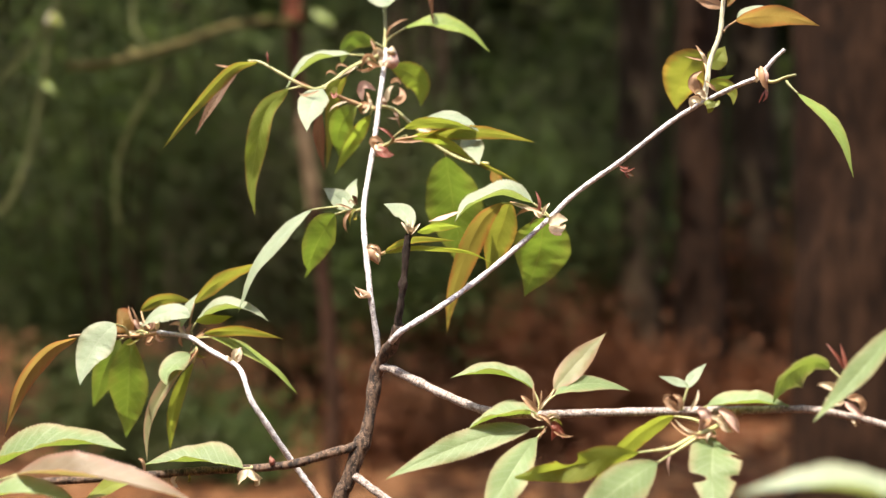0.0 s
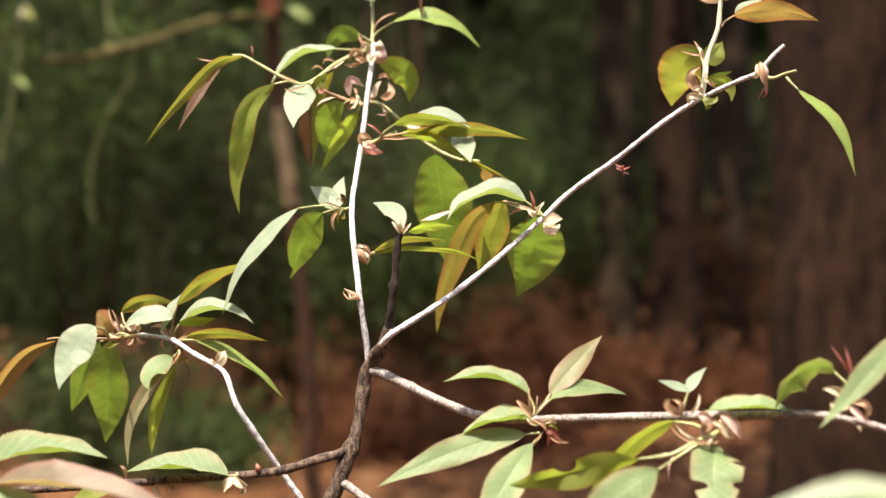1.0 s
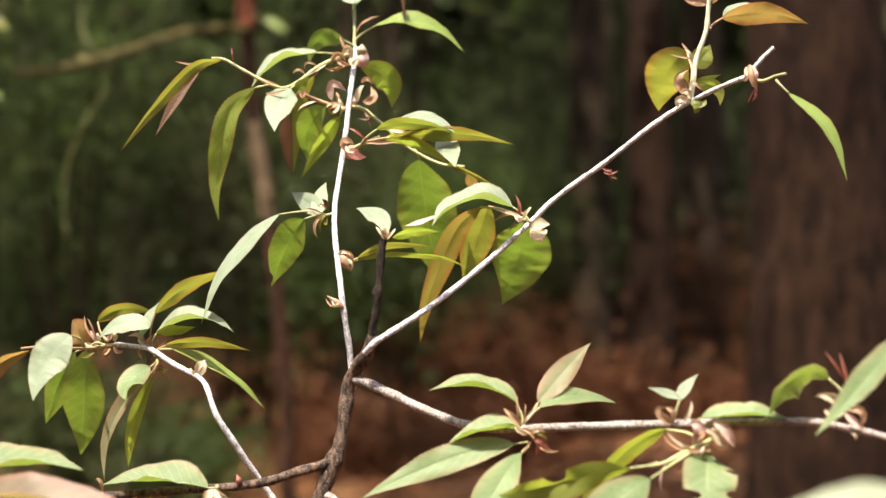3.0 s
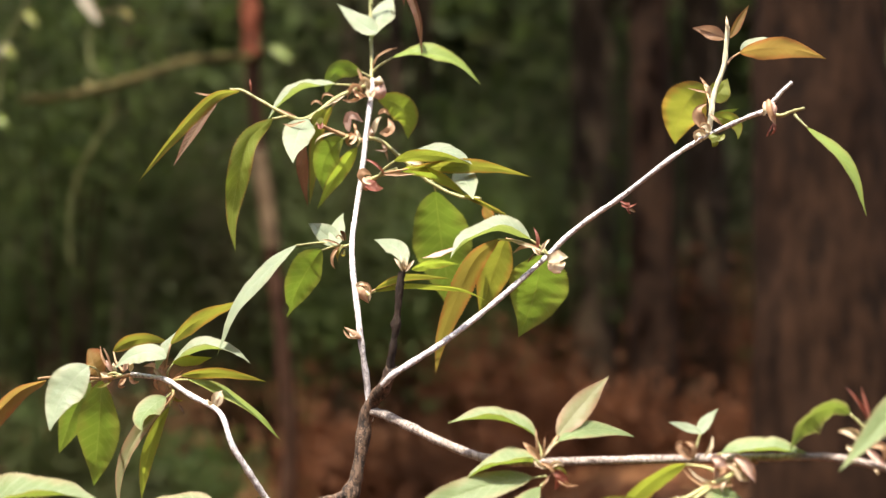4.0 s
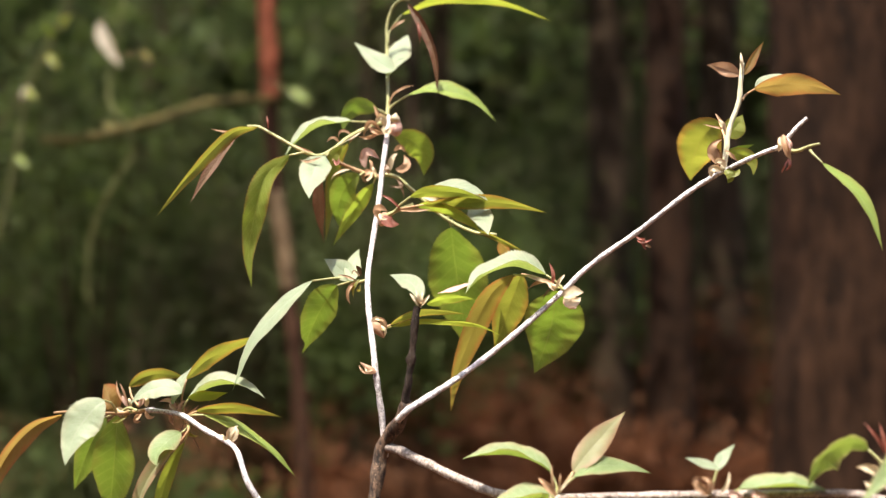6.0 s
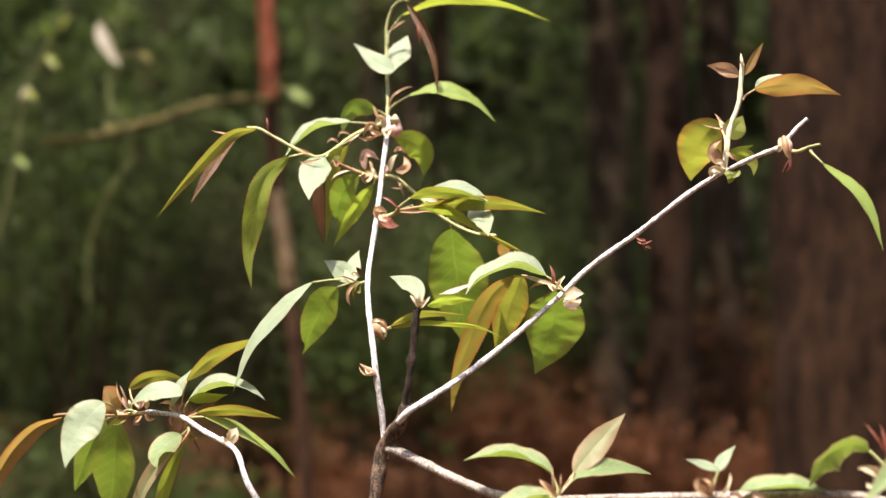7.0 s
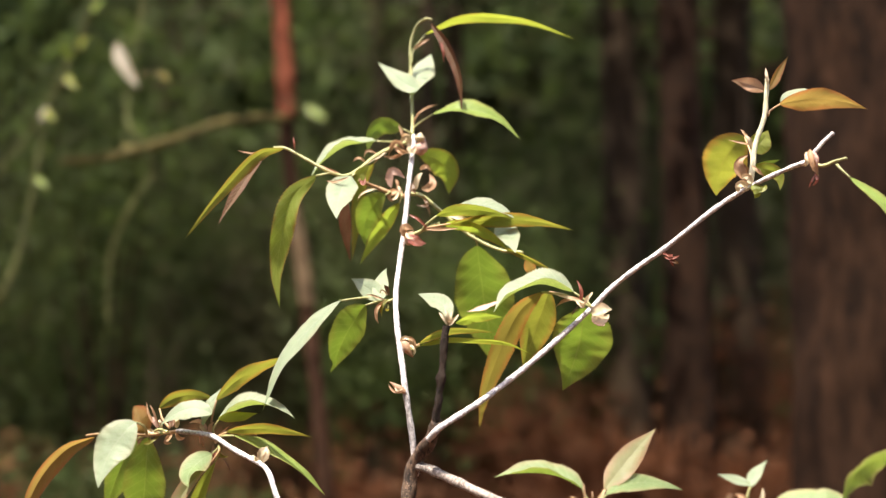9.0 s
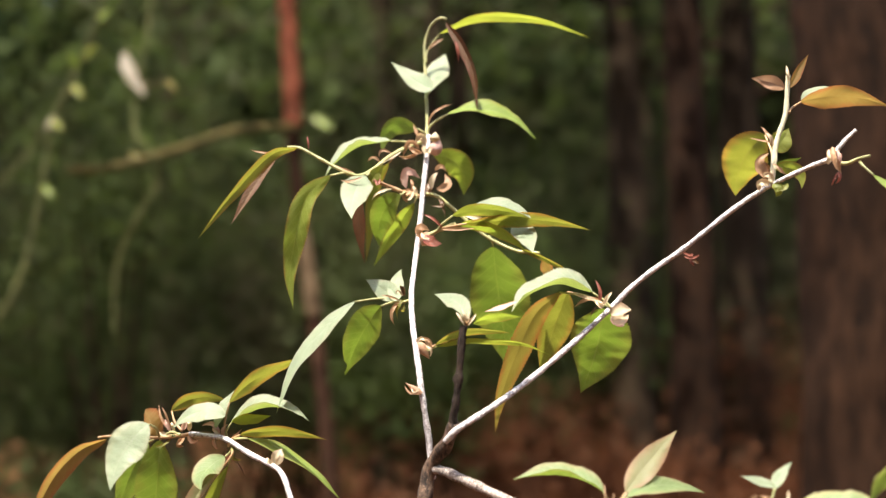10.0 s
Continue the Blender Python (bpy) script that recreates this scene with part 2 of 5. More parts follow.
def add_tube(bm, points, r0, r1, per=6, sides=8, rough=0.06, slot=0, lumps=0.0, cap=True, swells=()):
    """A tapering, slightly knotty tube."""
    line = smooth_line(points, per)
    rings, up = [], Vector((0.31, 0.93, 0.17)).normalized()
    for k, p in enumerate(line):
        tan = (line[min(k + 1, len(line) - 1)] - line[max(k - 1, 0)]).normalized()
        a = tan.cross(up).normalized()
        b = tan.cross(a)
        s = k / (len(line) - 1)
        r = r0 + (r1 - r0) * s
        r *= 1 + lumps * noise.noise(p * 0.35 / max(r0, 1e-4)) 
        for at, size, half in swells:
            r *= 1 + size * math.exp(-((s - at) / half) ** 2)
        ring = []
        for j in range(sides):
            q = 2 * math.pi * j / sides
            w = r * (1 + rough * noise.noise(Vector((p.x / r0 * 0.8 + 3 * math.cos(q), p.y / r0 * 0.8 + 3 * math.sin(q), p.z / r0 * 0.8))))
            ring.append(bm.verts.new(p + w * (math.cos(q) * a + math.sin(q) * b)))
        rings.append(ring)
    for one, two in zip(rings, rings[1:]):
        for j in range(sides):
            f = bm.faces.new((one[j], one[(j + 1) % sides], two[(j + 1) % sides], two[j]))
            f.smooth, f.material_index = True, slot
    if cap:
        for ring, flip in ((rings[0], True), (rings[-1], False)):
            f = bm.faces.new(ring[::-1] if flip else ring)
            f.material_index = slot


def twig(name, points, r0, r1, bark, parent, label="", per=10, sides=12, rough=0.18, lumps=0.2, swells=()):
    bm = bmesh.new()
    add_tube(bm, points, r0, r1, per, sides, rough, 0, lumps, True, swells)
    bmesh.ops.recalc_face_normals(bm, faces=bm.faces)
    return part(name, bm, BARK[bark], parent, label)


def midrib(base, mid, tip, segs):
    """The midrib in even steps: a bow through one point, or a smooth line through several."""
    if isinstance(mid[0], (int, float)):
        ctrl = 2 * Vector(mid) - (base + tip) / 2
        fine = [(1 - s) ** 2 * base + 2 * s * (1 - s) * ctrl + s * s * tip for s in [k / 60 for k in range(61)]]
    else:
        fine = smooth_line([base, *mid, tip], 24)
    far = [0.0]
    for a, b in zip(fine, fine[1:]):
        far.append(far[-1] + (b - a).length)
    out, j = [], 0
    for k in range(segs + 1):
        want = far[-1] * k / segs
        while j < len(far) - 2 and far[j + 1] < want:
            j += 1
        out.append(fine[j].lerp(fine[j + 1], (want - far[j]) / max(1e-9, far[j + 1] - far[j])))
    return out


def add_blade(bm, base, mid, tip, width, face, fold, widest=0.4, bites=(), teeth=0.0005, wave=0.08, seed=0, slot=0, segs=30, cup=0.08, ragged=0.0, twist=0):
    """A leaf blade along a bowed midrib. face: degrees by which the side
    that looks to -y tips up (or down, below 0) about the midrib; fold: degrees by
    which each half rises from flat; twist: degrees that face gains towards the tip; bites: (along, side, depth, half length) of eaten notches."""
    uv = bm.loops.layers.uv.verify()
    base, tip = Vector(base), Vector(tip)
    line = midrib(base, mid, tip, segs)
    rnd = random.Random(seed)
    uneven = rnd.uniform(-0.09, 0.09)
    turn = -1 if tip.x > base.x else 1
    p1, p2 = rnd.uniform(0, 6.3), rnd.uniform(0, 6.3)
    cols, rows = ((-1, -0.72, -0.38, 0, 0.38, 0.72, 1) if ragged else (-1, -0.86, -0.6, -0.3, -0.07, 0, 0.07, 0.3, 0.6, 0.86, 1)), []
    for k in range(segs + 1):
        s = k / segs
        p = line[k]
        tan = (line[min(k + 1, segs)] - line[max(k - 1, 0)]).normalized()
        n0 = Vector((0, -1, 0)) - tan * tan.dot(Vector((0, -1, 0)))
        n0 = (n0 if n0.length > 0.05 else Vector((0, 0, 1)) - tan * tan.z).normalized()
        nrm = Matrix.Rotation(radians(face + twist * s * s) * turn, 3, tan) @ n0
        side = tan.cross(nrm)
        # ovate outline with a drawn-out tip
        q = s ** (math.log(0.5) / math.log(widest))
        prof = max(0.0, math.sin(math.pi * q)) ** 0.9 * (1 - 0.48 * s ** 4)
        row = []
        for c in cols:
            h = 0.5 * width * prof
            h *= 1 + uneven * (1 if c > 0 else -1) + 0.05 * noise.noise(Vector((seed * 3.7, s * 5, 2 * (c > 0))))
            if ragged and abs(c) > 0.5:
                h *= 1 + ragged * noise.noise(Vector((seed * 5.3, s * 11, 3 * (c > 0))))
            if abs(c) == 1:
                h += min(teeth, 0.065 * h) * (1 if k % 2 else -0.5) * (1 + 0.8 * noise.noise(Vector((seed * 2.3, s * 60, c))))
            for along, bside, deep, half in bites:
                if bside * c > 0 and abs(s - along) < half:
                    h *= 1 - deep * math.sqrt(max(0, 1 - ((s - along) / half) ** 2))
            ang = radians(fold)
            lift = math.sin(ang) * abs(c) * h + cup * h * (abs(c) ** 2) * -1
            lift += wave * h * abs(c) * math.sin(s * 9 + (p1 if c > 0 else p2))
            lift += (0.10 + 0.8 * ragged) * h * noise.noise(Vector((seed * 1.9 + c, s * 4, c)))
            if not ragged:
                # the halves bulge between the side veins and the margin ripples
                lift += 0.035 * width * abs(c) ** 1.5 * prof ** 0.5 * noise.noise(Vector((seed * 4.1 + 2 * (c > 0), s * 13, c * 0.7)))
                lift += 0.010 * width * abs(c) * (1 - abs(c)) * 4 * math.sin(2 * math.pi * (11 * s - 1.7 * abs(c)))
            across = c * h * math.cos(ang)
            if ragged:
                # bud scales are rolled round like a gutter
                roll = max(0.2, 2 * ang)
                across, lift = h * math.sin(c * roll) / roll, lift - math.sin(ang) * abs(c) * h + h * (1 - math.cos(c * roll)) / roll
            row.append((bm.verts.new(p + side * across + nrm * lift), c, s))
        rows.append(row)
    for one, two in zip(rows, rows[1:]):
        for j in range(len(cols) - 1):
            quad = (one[j], one[j + 1], two[j + 1], two[j])
            f = bm.faces.new([q[0] for q in quad])
            f.smooth, f.material_index = True, slot
            for loop, q in zip(f.loops, quad):
                loop[uv].uv = (q[1], q[2])


COUNT = [0]


def leaf(parent, kind, base, mid, tip, width, face=0, fold=12, widest=0.4, stalk=None, bites=(), name="leaf", wave=0.12, label="", twist=0):
    """A leaf with its stalk, which starts at the given place on the twig."""
    COUNT[0] += 1
    bm = bmesh.new()
    small = name != "leaf"
    add_blade(bm, base, mid, tip, width, face, fold, widest, bites, 0.0 if small else 0.0008, wave, COUNT[0], 0, 14 if small else 84, 0.08, 0.28 if small else 0.0, twist)
    if not small:
        if stalk:
            b, k = Vector(base), Vector(stalk)
            c = b.lerp(midrib(b, mid, Vector(tip), 8)[1], 2.5)
            add_tube(bm, [k, (k + b) / 2 + (b - c) * 0.12, b], 0.0009, 0.0005, 5, 6, 0.05, 1)
    stem_mat = BARK["rosy"] if kind in ("brown", "orange", "pink", "olive", "scale", "red") else BARK["shoot"]
    return part(name, bm, [LEAF[kind], stem_mat], parent, label)


def scale_leaf(parent, kind, base, mid, tip, width, face=0, fold=35):
    """A small curled bud scale."""
    return leaf(parent, kind, base, mid, tip, width, face, fold, 0.45, None, (), "bud_scale", 0.2)


def bud(parent, kind, base, tip, radius):
    """A pointed bud of overlapping scales."""
    bm = bmesh.new()
    b, t = Vector(base), Vector(tip)
    uv = bm.loops.layers.uv.verify()
    line = [b.lerp(t, k / 7) for k in range(8)]
    axis = (t - b).normalized()
    a = axis.orthogonal().normalized()
    c = axis.cross(a)
    prof = (0.55, 0.85, 1.0, 0.98, 0.8, 0.55, 0.3, 0.04)
    rings = [[bm.verts.new(p + radius * w * (1 + 0.12 * math.sin(3 * q + 5 * k / 7)) * (math.cos(q) * a + math.sin(q) * c)) for q in [2 * math.pi * j / 10 for j in range(10)]] for k, (p, w) in enumerate(zip(line, prof))]
    for one, two in zip(rings, rings[1:]):
        for j in range(10):
            f = bm.faces.new((one[j], one[(j + 1) % 10], two[(j + 1) % 10], two[j]))
            f.smooth = True
            for lp in f.loops:
                lp[uv].uv = (0.5, 0.4)
    return part("bud", bm, LEAF[kind], parent)


# ---- ground ----
def litter_material():
    m, nodes, links, bsdf, out = shader("leaf_litter")
    tc = nodes.new("ShaderNodeTexCoord").outputs["Object"]
    vo = nodes.new("ShaderNodeTexVoronoi")
    vo.inputs["Scale"].default_value = 14
    links.new(tc, vo.inputs["Vector"])
    r = ramp(nodes, ((0.0, (0.04, 0.017, 0.008)), (0.35, (0.09, 0.038, 0.017)), (0.7, (0.15, 0.067, 0.03)), (1.0, (0.24, 0.13, 0.07))))
    sep = nodes.new("ShaderNodeSeparateColor")
    links.new(vo.outputs["Color"], sep.inputs[0])
    links.new(sep.outputs[0], r.inputs[0])
    big = noise_tex(nodes, links, tc, 0.8, 5)
    r2 = ramp(nodes, ((0.3, (0.5, 0.5, 0.45)), (0.7, (1.15, 1.1, 1.0))))
    links.new(big, r2.inputs[0])
    links.new(mix_col(nodes, links, 1.0, r.outputs[0], r2.outputs[0], "MULTIPLY"), bsdf.inputs["Base Color"])
    bsdf.inputs["Roughness"].default_value = 0.9
    bsdf.inputs["Specular IOR Level"].default_value = 0.1
    bump = nodes.new("ShaderNodeBump")
    bump.inputs["Distance"].default_value = 0.03
    links.new(math_node(nodes, links, "ADD", vo.outputs["Distance"], noise_tex(nodes, links, tc, 30, 5)), bump.inputs["Height"])
    links.new(bump.outputs[0], bsdf.inputs["Normal"])
    return m


def ground_z(x, y):
    far = min(1.0, max(0.0, (math.hypot(x, y) - 1.0) / 4))
    return far * (0.12 * noise.noise(Vector((x * 0.25, y * 0.25, 3.1))) + 0.03 * noise.noise(Vector((x, y, 0))))


bm = bmesh.new()
STEPS = [math.copysign(abs(k / 30) ** 3, k) * 2500 + k * 0.35 for k in range(-30, 31)]
grid = [[bm.verts.new((x, y, ground_z(x, y))) for x in STEPS] for y in STEPS]
for a, b in zip(grid, grid[1:]):
    for j in range(len(STEPS) - 1):
        bm.faces.new((a[j], a[j + 1], b[j + 1], b[j])).smooth = True
ground = part("ground", bm, litter_material(), None)
tagged(ground, "woodland floor covered in brown fallen leaves", "ground", kind="structure")


def add_leaf_card(bm, p, size, rnd, flat=1.0):
    """One small bent leaf of four triangles."""
    a = Vector((rnd.gauss(0, 1), rnd.gauss(0, 1), rnd.gauss(0, flat))).normalized()
    b = a.cross(Vector((rnd.gauss(0, 1), rnd.gauss(0, 1), rnd.gauss(0, 1)))).normalized()
    n = a.cross(b)
    v = [bm.verts.new(p + size * q) for q in (a * -0.5, b * 0.28 + n * 0.08, a * 0.5, b * -0.28 + n * 0.08)]
    bm.faces.new((v[0], v[1], v[2]))
    bm.faces.new((v[0], v[2], v[3]))


def scatter(count, size, rnd, place):
    bm = bmesh.new()
    for _ in range(count):
        add_leaf_card(bm, place(), size * rnd.uniform(0.6, 1.3), rnd)
    return bm


LITTER = foliage_material("fallen_leaves", ((0.12, 0.038, 0.017), (0.21, 0.068, 0.032), (0.30, 0.106, 0.05), (0.44, 0.21, 0.12)), (0.18, 0.056, 0.024), (0.11, 0.045, 0.022), 1.6)
BRACKEN = foliage_material("dry_bracken", ((0.07, 0.029, 0.014), (0.11, 0.044, 0.021), (0.15, 0.060, 0.029), (0.185, 0.078, 0.038)), (0.13, 0.046, 0.019), (0.085, 0.038, 0.018), 1.3)
FOLIAGE = foliage_material("woodland_leaves", ((0.041, 0.063, 0.020), (0.046, 0.071, 0.021), (0.054, 0.078, 0.024), (0.062, 0.084, 0.027)), (0.069, 0.102, 0.025), (0.049, 0.047, 0.024), 0.9)
# woodland leaves for the right-hand shrubs, with deep shade put into the colour
SHADED_LEAVES = foliage_material("woodland_leaves_shaded", ((0.034, 0.042, 0.019), (0.038, 0.047, 0.020), (0.043, 0.051, 0.022), (0.048, 0.055, 0.024)), (0.038, 0.050, 0.018), (0.042, 0.038, 0.018), 0.9)
rnd = random.Random(5)


def litter_place():
    if rnd.random() < 0.35:
        x, y = rnd.uniform(-5, 5), rnd.uniform(-5, 2.5)
        return Vector((x, y, ground_z(x, y) + 0.015))
    y = 2.5 + 16 * rnd.random() ** 1.4
    x = rnd.uniform(-0.6, 0.6) * (y + 1.5)
    return Vector((x, y, ground_z(x, y) + 0.015))


litter = part("fallen_leaves", scatter(14000, 0.10, rnd, litter_place), LITTER, None)
tagged(litter, "scattered brown dry leaves on the forest floor", "leaf litter", kind="stuff")


# ---- trees ----
def forest_tree(x, y, r, height, crown_r, leaves, label, seed, lean=0.0, crown=None):
    """A trunk with flared foot, limbs, and a crown of many small leaves."""
    rnd = random.Random(seed)
    tree = empty_thing("tree", (x, y, ground_z(x, y)), label, "tree", "forest trees")
    bm = bmesh.new()
    top = Vector((x + lean * height, y, height))
    foot = Vector((x, y, -0.1))
    line = [foot, foot + Vector((0, 0, 0.25))] + [foot.lerp(top, s) + Vector((rnd.uniform(-1, 1), rnd.uniform(-1, 1), 0)) * 0.03 * s * height / 4 for s in (0.25, 0.5, 0.75, 1)]
    add_tube(bm, line, r * 1.12, r * 0.45, 14, 32, 0.14, 0, 0.05)
    # near right trunks keep the darker bark, the rest take the lightened copy
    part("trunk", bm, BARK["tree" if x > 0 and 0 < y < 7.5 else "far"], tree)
    tips = []
    for k in range(7):
        s = rnd.uniform(0.55, 0.95)
        a = foot.lerp(top, s)
        ang = k * 2.4 + rnd.uniform(-0.4, 0.4)
        far = crown_r * rnd.uniform(0.6, 0.95)
        e = a + Vector((math.cos(ang) * far, math.sin(ang) * far, rnd.uniform(0.2, 0.9)))
        if abs(e.y) < 1.3 or (0 < e.y < 9 and e.z < 3.2):
            continue
        bm = bmesh.new()
        add_tube(bm, [a, a.lerp(e, 0.5) + Vector((0, 0, 0.15)), e], r * 0.25, r * 0.06, 5, 8, 0.1)
        part("limb", bm, BARK["tree"], tree)
        tips.append(e)
    tips = tips or [top]

    # crowns, mostly out of view, are placed to shade the background
    def place():
        while True:
            c = rnd.choice(tips + [top])
            p = c + Vector((rnd.gauss(0, 0.32), rnd.gauss(0, 0.32), rnd.gauss(0, 0.2))) * crown_r
            if (p.y > 1.25 and p.z > 2.6 + 0.12 * p.y) or (p.y < -2.5 and p.z < 2.0 - 1.5 * p.y):
                return p

    part("crown", scatter(leaves, 0.2, rnd, place), FOLIAGE, tree)
    return tree


TREES = (
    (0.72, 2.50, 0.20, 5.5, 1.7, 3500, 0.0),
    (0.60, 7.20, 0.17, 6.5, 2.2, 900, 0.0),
    # next three trunks are added, and kept wide, to darken the bright gaps
    (1.16, 9.5, 0.22, 6.5, 2.2, 400, 0.004),
    (1.55, 13.0, 0.24, 7.0, 2.4, 400, 0.0),
    (0.40, 12.2, 0.27, 7.0, 2.4, 400, 0.0),
    (0.25, 8.8, 0.19, 6.5, 2.2, 400, -0.004),
    (-1.75, 9.2, 0.13, 6.5, 2.4, 1500, 0.0),
    (2.9, 7.0, 0.19, 6.5, 2.4, 1500, 0.0),
    (-1.3, 10.5, 0.14, 7.0, 2.6, 1300, 0.0),
    (-4.6, 12.0, 0.22, 7.5, 2.8, 2200, 0.0),
    (4.8, 11.0, 0.22, 7.5, 2.8, 1800, 0.0),
    (0.4, 15.5, 0.19, 7.5, 2.8, 1800, 0.0),
    (-2.6, 16.0, 0.25, 8.0, 3.0, 2200, 0.0),
    (3.2, 16.0, 0.25, 8.0, 3.0, 2200, 0.0),
    # two trees added to shade the left shrubs, the first out of view
    (-4.3, 6.2, 0.12, 6.0, 2.4, 2600, 0.0),
    (-1.1, 7.6, 0.06, 6.0, 2.2, 1000, 0.0),
    # unseen trees behind and beside the camera, added to block low sky light
    (0.8, -5.5, 0.2, 6.5, 2.6, 2000, 0.0),
    (-3.5, -6.0, 0.2, 6.5, 2.6, 2000, 0.0),
    (4.0, -4.2, 0.2, 6.5, 2.6, 2000, 0.0),
    (-6.5, -3.6, 0.2, 6.5, 2.8, 2000, 0.0),
    (7.0, 1.8, 0.2, 6.5, 2.8, 2000, 0.0),
    (-6.5, 3.2, 0.2, 6.5, 2.8, 2000, 0.0),
    (0.5, -9.5, 0.25, 8.0, 3.4, 2000, 0.0),
    (5.5, -9.0, 0.25, 8.0, 3.4, 2000, 0.0),
    (-6.0, -10.0, 0.25, 8.0, 3.4, 2000, 0.0),
)
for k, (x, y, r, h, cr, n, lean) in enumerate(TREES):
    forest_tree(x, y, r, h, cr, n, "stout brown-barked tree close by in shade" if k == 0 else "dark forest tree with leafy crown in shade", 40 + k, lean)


# ---- undergrowth ----
def shrub(x, y, size, height, leaves, seed, dry=False, lift=0.0):
    rnd = random.Random(seed)
    ob = empty_thing("shrub", (x, y, ground_z(x, y)), "dry brown bracken and brush in the forest shade" if dry else "dense leafy shrub behind dark trunks, shade put into its leaf colour" if x > 0 else "dark green leafy shrub in the forest shade", "shrub", "dry undergrowth" if dry else "undergrowth shrubs")
    tips = []
    for k in range(7):
        ang = k * 0.9 + rnd.uniform(-0.3, 0.3)
        e = Vector((x + math.cos(ang) * size * rnd.uniform(0.3, 0.9), y + math.sin(ang) * size * 0.6 * rnd.uniform(0.3, 0.9), height * rnd.uniform(0.5, 1.0)))
        bm = bmesh.new()
        add_tube(bm, [Vector((x, y, -0.03)), Vector((x, y, 0)).lerp(e, 0.5) + Vector((0, 0, 0.1 * height)), e], 0.012, 0.004, 4, 6, 0.1)
        part("stem", bm, BARK["tree"], ob)
        tips.append(e)

    def place():
        e = rnd.choice(tips)
        p = Vector((x, y, 0.05)).lerp(e, rnd.uniform(0.15 + 0.6 * lift, 1.05)) + Vector((rnd.gauss(0, 0.25), rnd.gauss(0, 0.25), rnd.gauss(0, 0.18))) * size
        p.z = max(0.03, p.z)
        return p

    part("crown", scatter(int(leaves * 1.9), 0.06, rnd, place), BRACKEN if dry else SHADED_LEAVES if x > 0 else FOLIAGE, ob)
    return ob


SHRUBS = (
    (-1.75, 4.8, 0.5, 0.25, 700), (-2.3, 5.0, 0.6, 0.5, 1100), 
    (-3.2, 6.2, 1.1, 2.6, 3500), (-1.9, 6.6, 1.1, 2.4, 3500), (-0.9, 6.0, 0.9, 2.2, 3000), (-2.6, 8.5, 1.4, 3.2, 3500), (-0.4, 9.0, 1.2, 2.6, 3000),
    (-4.6, 9.5, 1.5, 3.2, 3500), (0.9, 12.5, 1.5, 2.6, 3000), (-1.0, 13.5, 1.8, 3.6, 3500), (3.0, 13.0, 1.8, 3.4, 3000), (-3.6, 15.0, 2.2, 4.2, 3500),
    (1.8, 17.0, 2.4, 4.4, 3500), (-6.5, 14.0, 2.2, 4.4, 3500), (5.5, 16.0, 2.4, 4.4, 3500), (-0.6, 18.5, 2.6, 4.8, 3500), (-0.75, 10.6, 1.5, 4.3, 4500), (0.3, 11.4, 1.5, 4.2, 4000),
)
for k, (x, y, s, h, n) in enumerate(SHRUBS):
    shrub(x, y, s, h, n, 90 + k, False, 0.6 if -2 < x < 0 and y < 10 else 0.0)

for k, (x, y, s, h, n) in enumerate(((-2.5, 5.4, 0.7, 3.0, 1000), (-1.7, 6.4, 0.7, 3.2, 900), (-3.3, 6.8, 0.8, 3.6, 1000))):
    shrub(x, y, s, h, n, 120 + k, False, 1.0)
DRY_SHRUBS = (
    (-0.7, 7.6, 0.9, 0.8, 2200), (0.5, 9.6, 1.0, 1.35, 2400), (1.9, 8.6, 1.0, 1.25, 2400), (-1.6, 9.8, 1.2, 1.2, 2200), (1.1, 13.6, 1.4, 1.9, 2600), (2.6, 11.0, 1.2, 1.1, 2200), (-0.4, 12.0, 1.4, 1.5, 2200), (0.2, 6.8, 0.6, 0.45, 1200), (-0.95, 5.4, 0.6, 0.35, 1200), (-0.3, 5.8, 0.5, 0.25, 800), (1.0, 7.0, 0.6, 0.3, 900),
)
for k, (x, y, s, h, n) in enumerate(DRY_SHRUBS):
    shrub(x, y, s, h, n, 140 + k, True)


# ---- the woods all round ----
rnd = random.Random(7)


def woods_place():
    ang, far = rnd.uniform(0, 2 * math.pi), rnd.uniform(19, 26)
    return Vector((math.cos(ang) * far, math.sin(ang) * far, rnd.uniform(0.1, 8.0)))


# the ring runs on unseen behind the camera to close off low sky
woods = part("far_woods", scatter(95000, 0.95, rnd, woods_place), FOLIAGE, None)
tagged(woods, "dense dark green woodland foliage far behind the trees", "woods", kind="stuff")


# ---- the sapling ----
sapling = empty_thing("cherry_sapling", (-0.1106, -0.0300, 0.0001), "young cherry sapling with pale grey twigs and fresh green leaves", "sapling")
trunk = twig("trunk", ((-0.1106, -0.0300, -0.0199), (-0.1005, -0.0250, 0.4002), (-0.0804, -0.0180, 0.7002), (-0.0531, -0.0120, 0.8340), (-0.0471, -0.0100, 0.8520), (-0.0420, -0.0080, 0.8670), (-0.0360, -0.0060, 0.8830), (-0.0339, -0.0030, 0.8990), (-0.0305, 0.0000, 0.9190), (-0.0200, -0.0100, 0.9330), (-0.0150, -0.0180, 0.9440)), 0.00524, 0.00305, "dark", sapling, "dark brown knotty main stem", lumps=0.25, swells=((0.5544, 0.2500, 0.0201), (0.7995, 0.1200, 0.0201), (0.8694, 0.3000, 0.0221), (0.9694, 0.2500, 0.0201)))
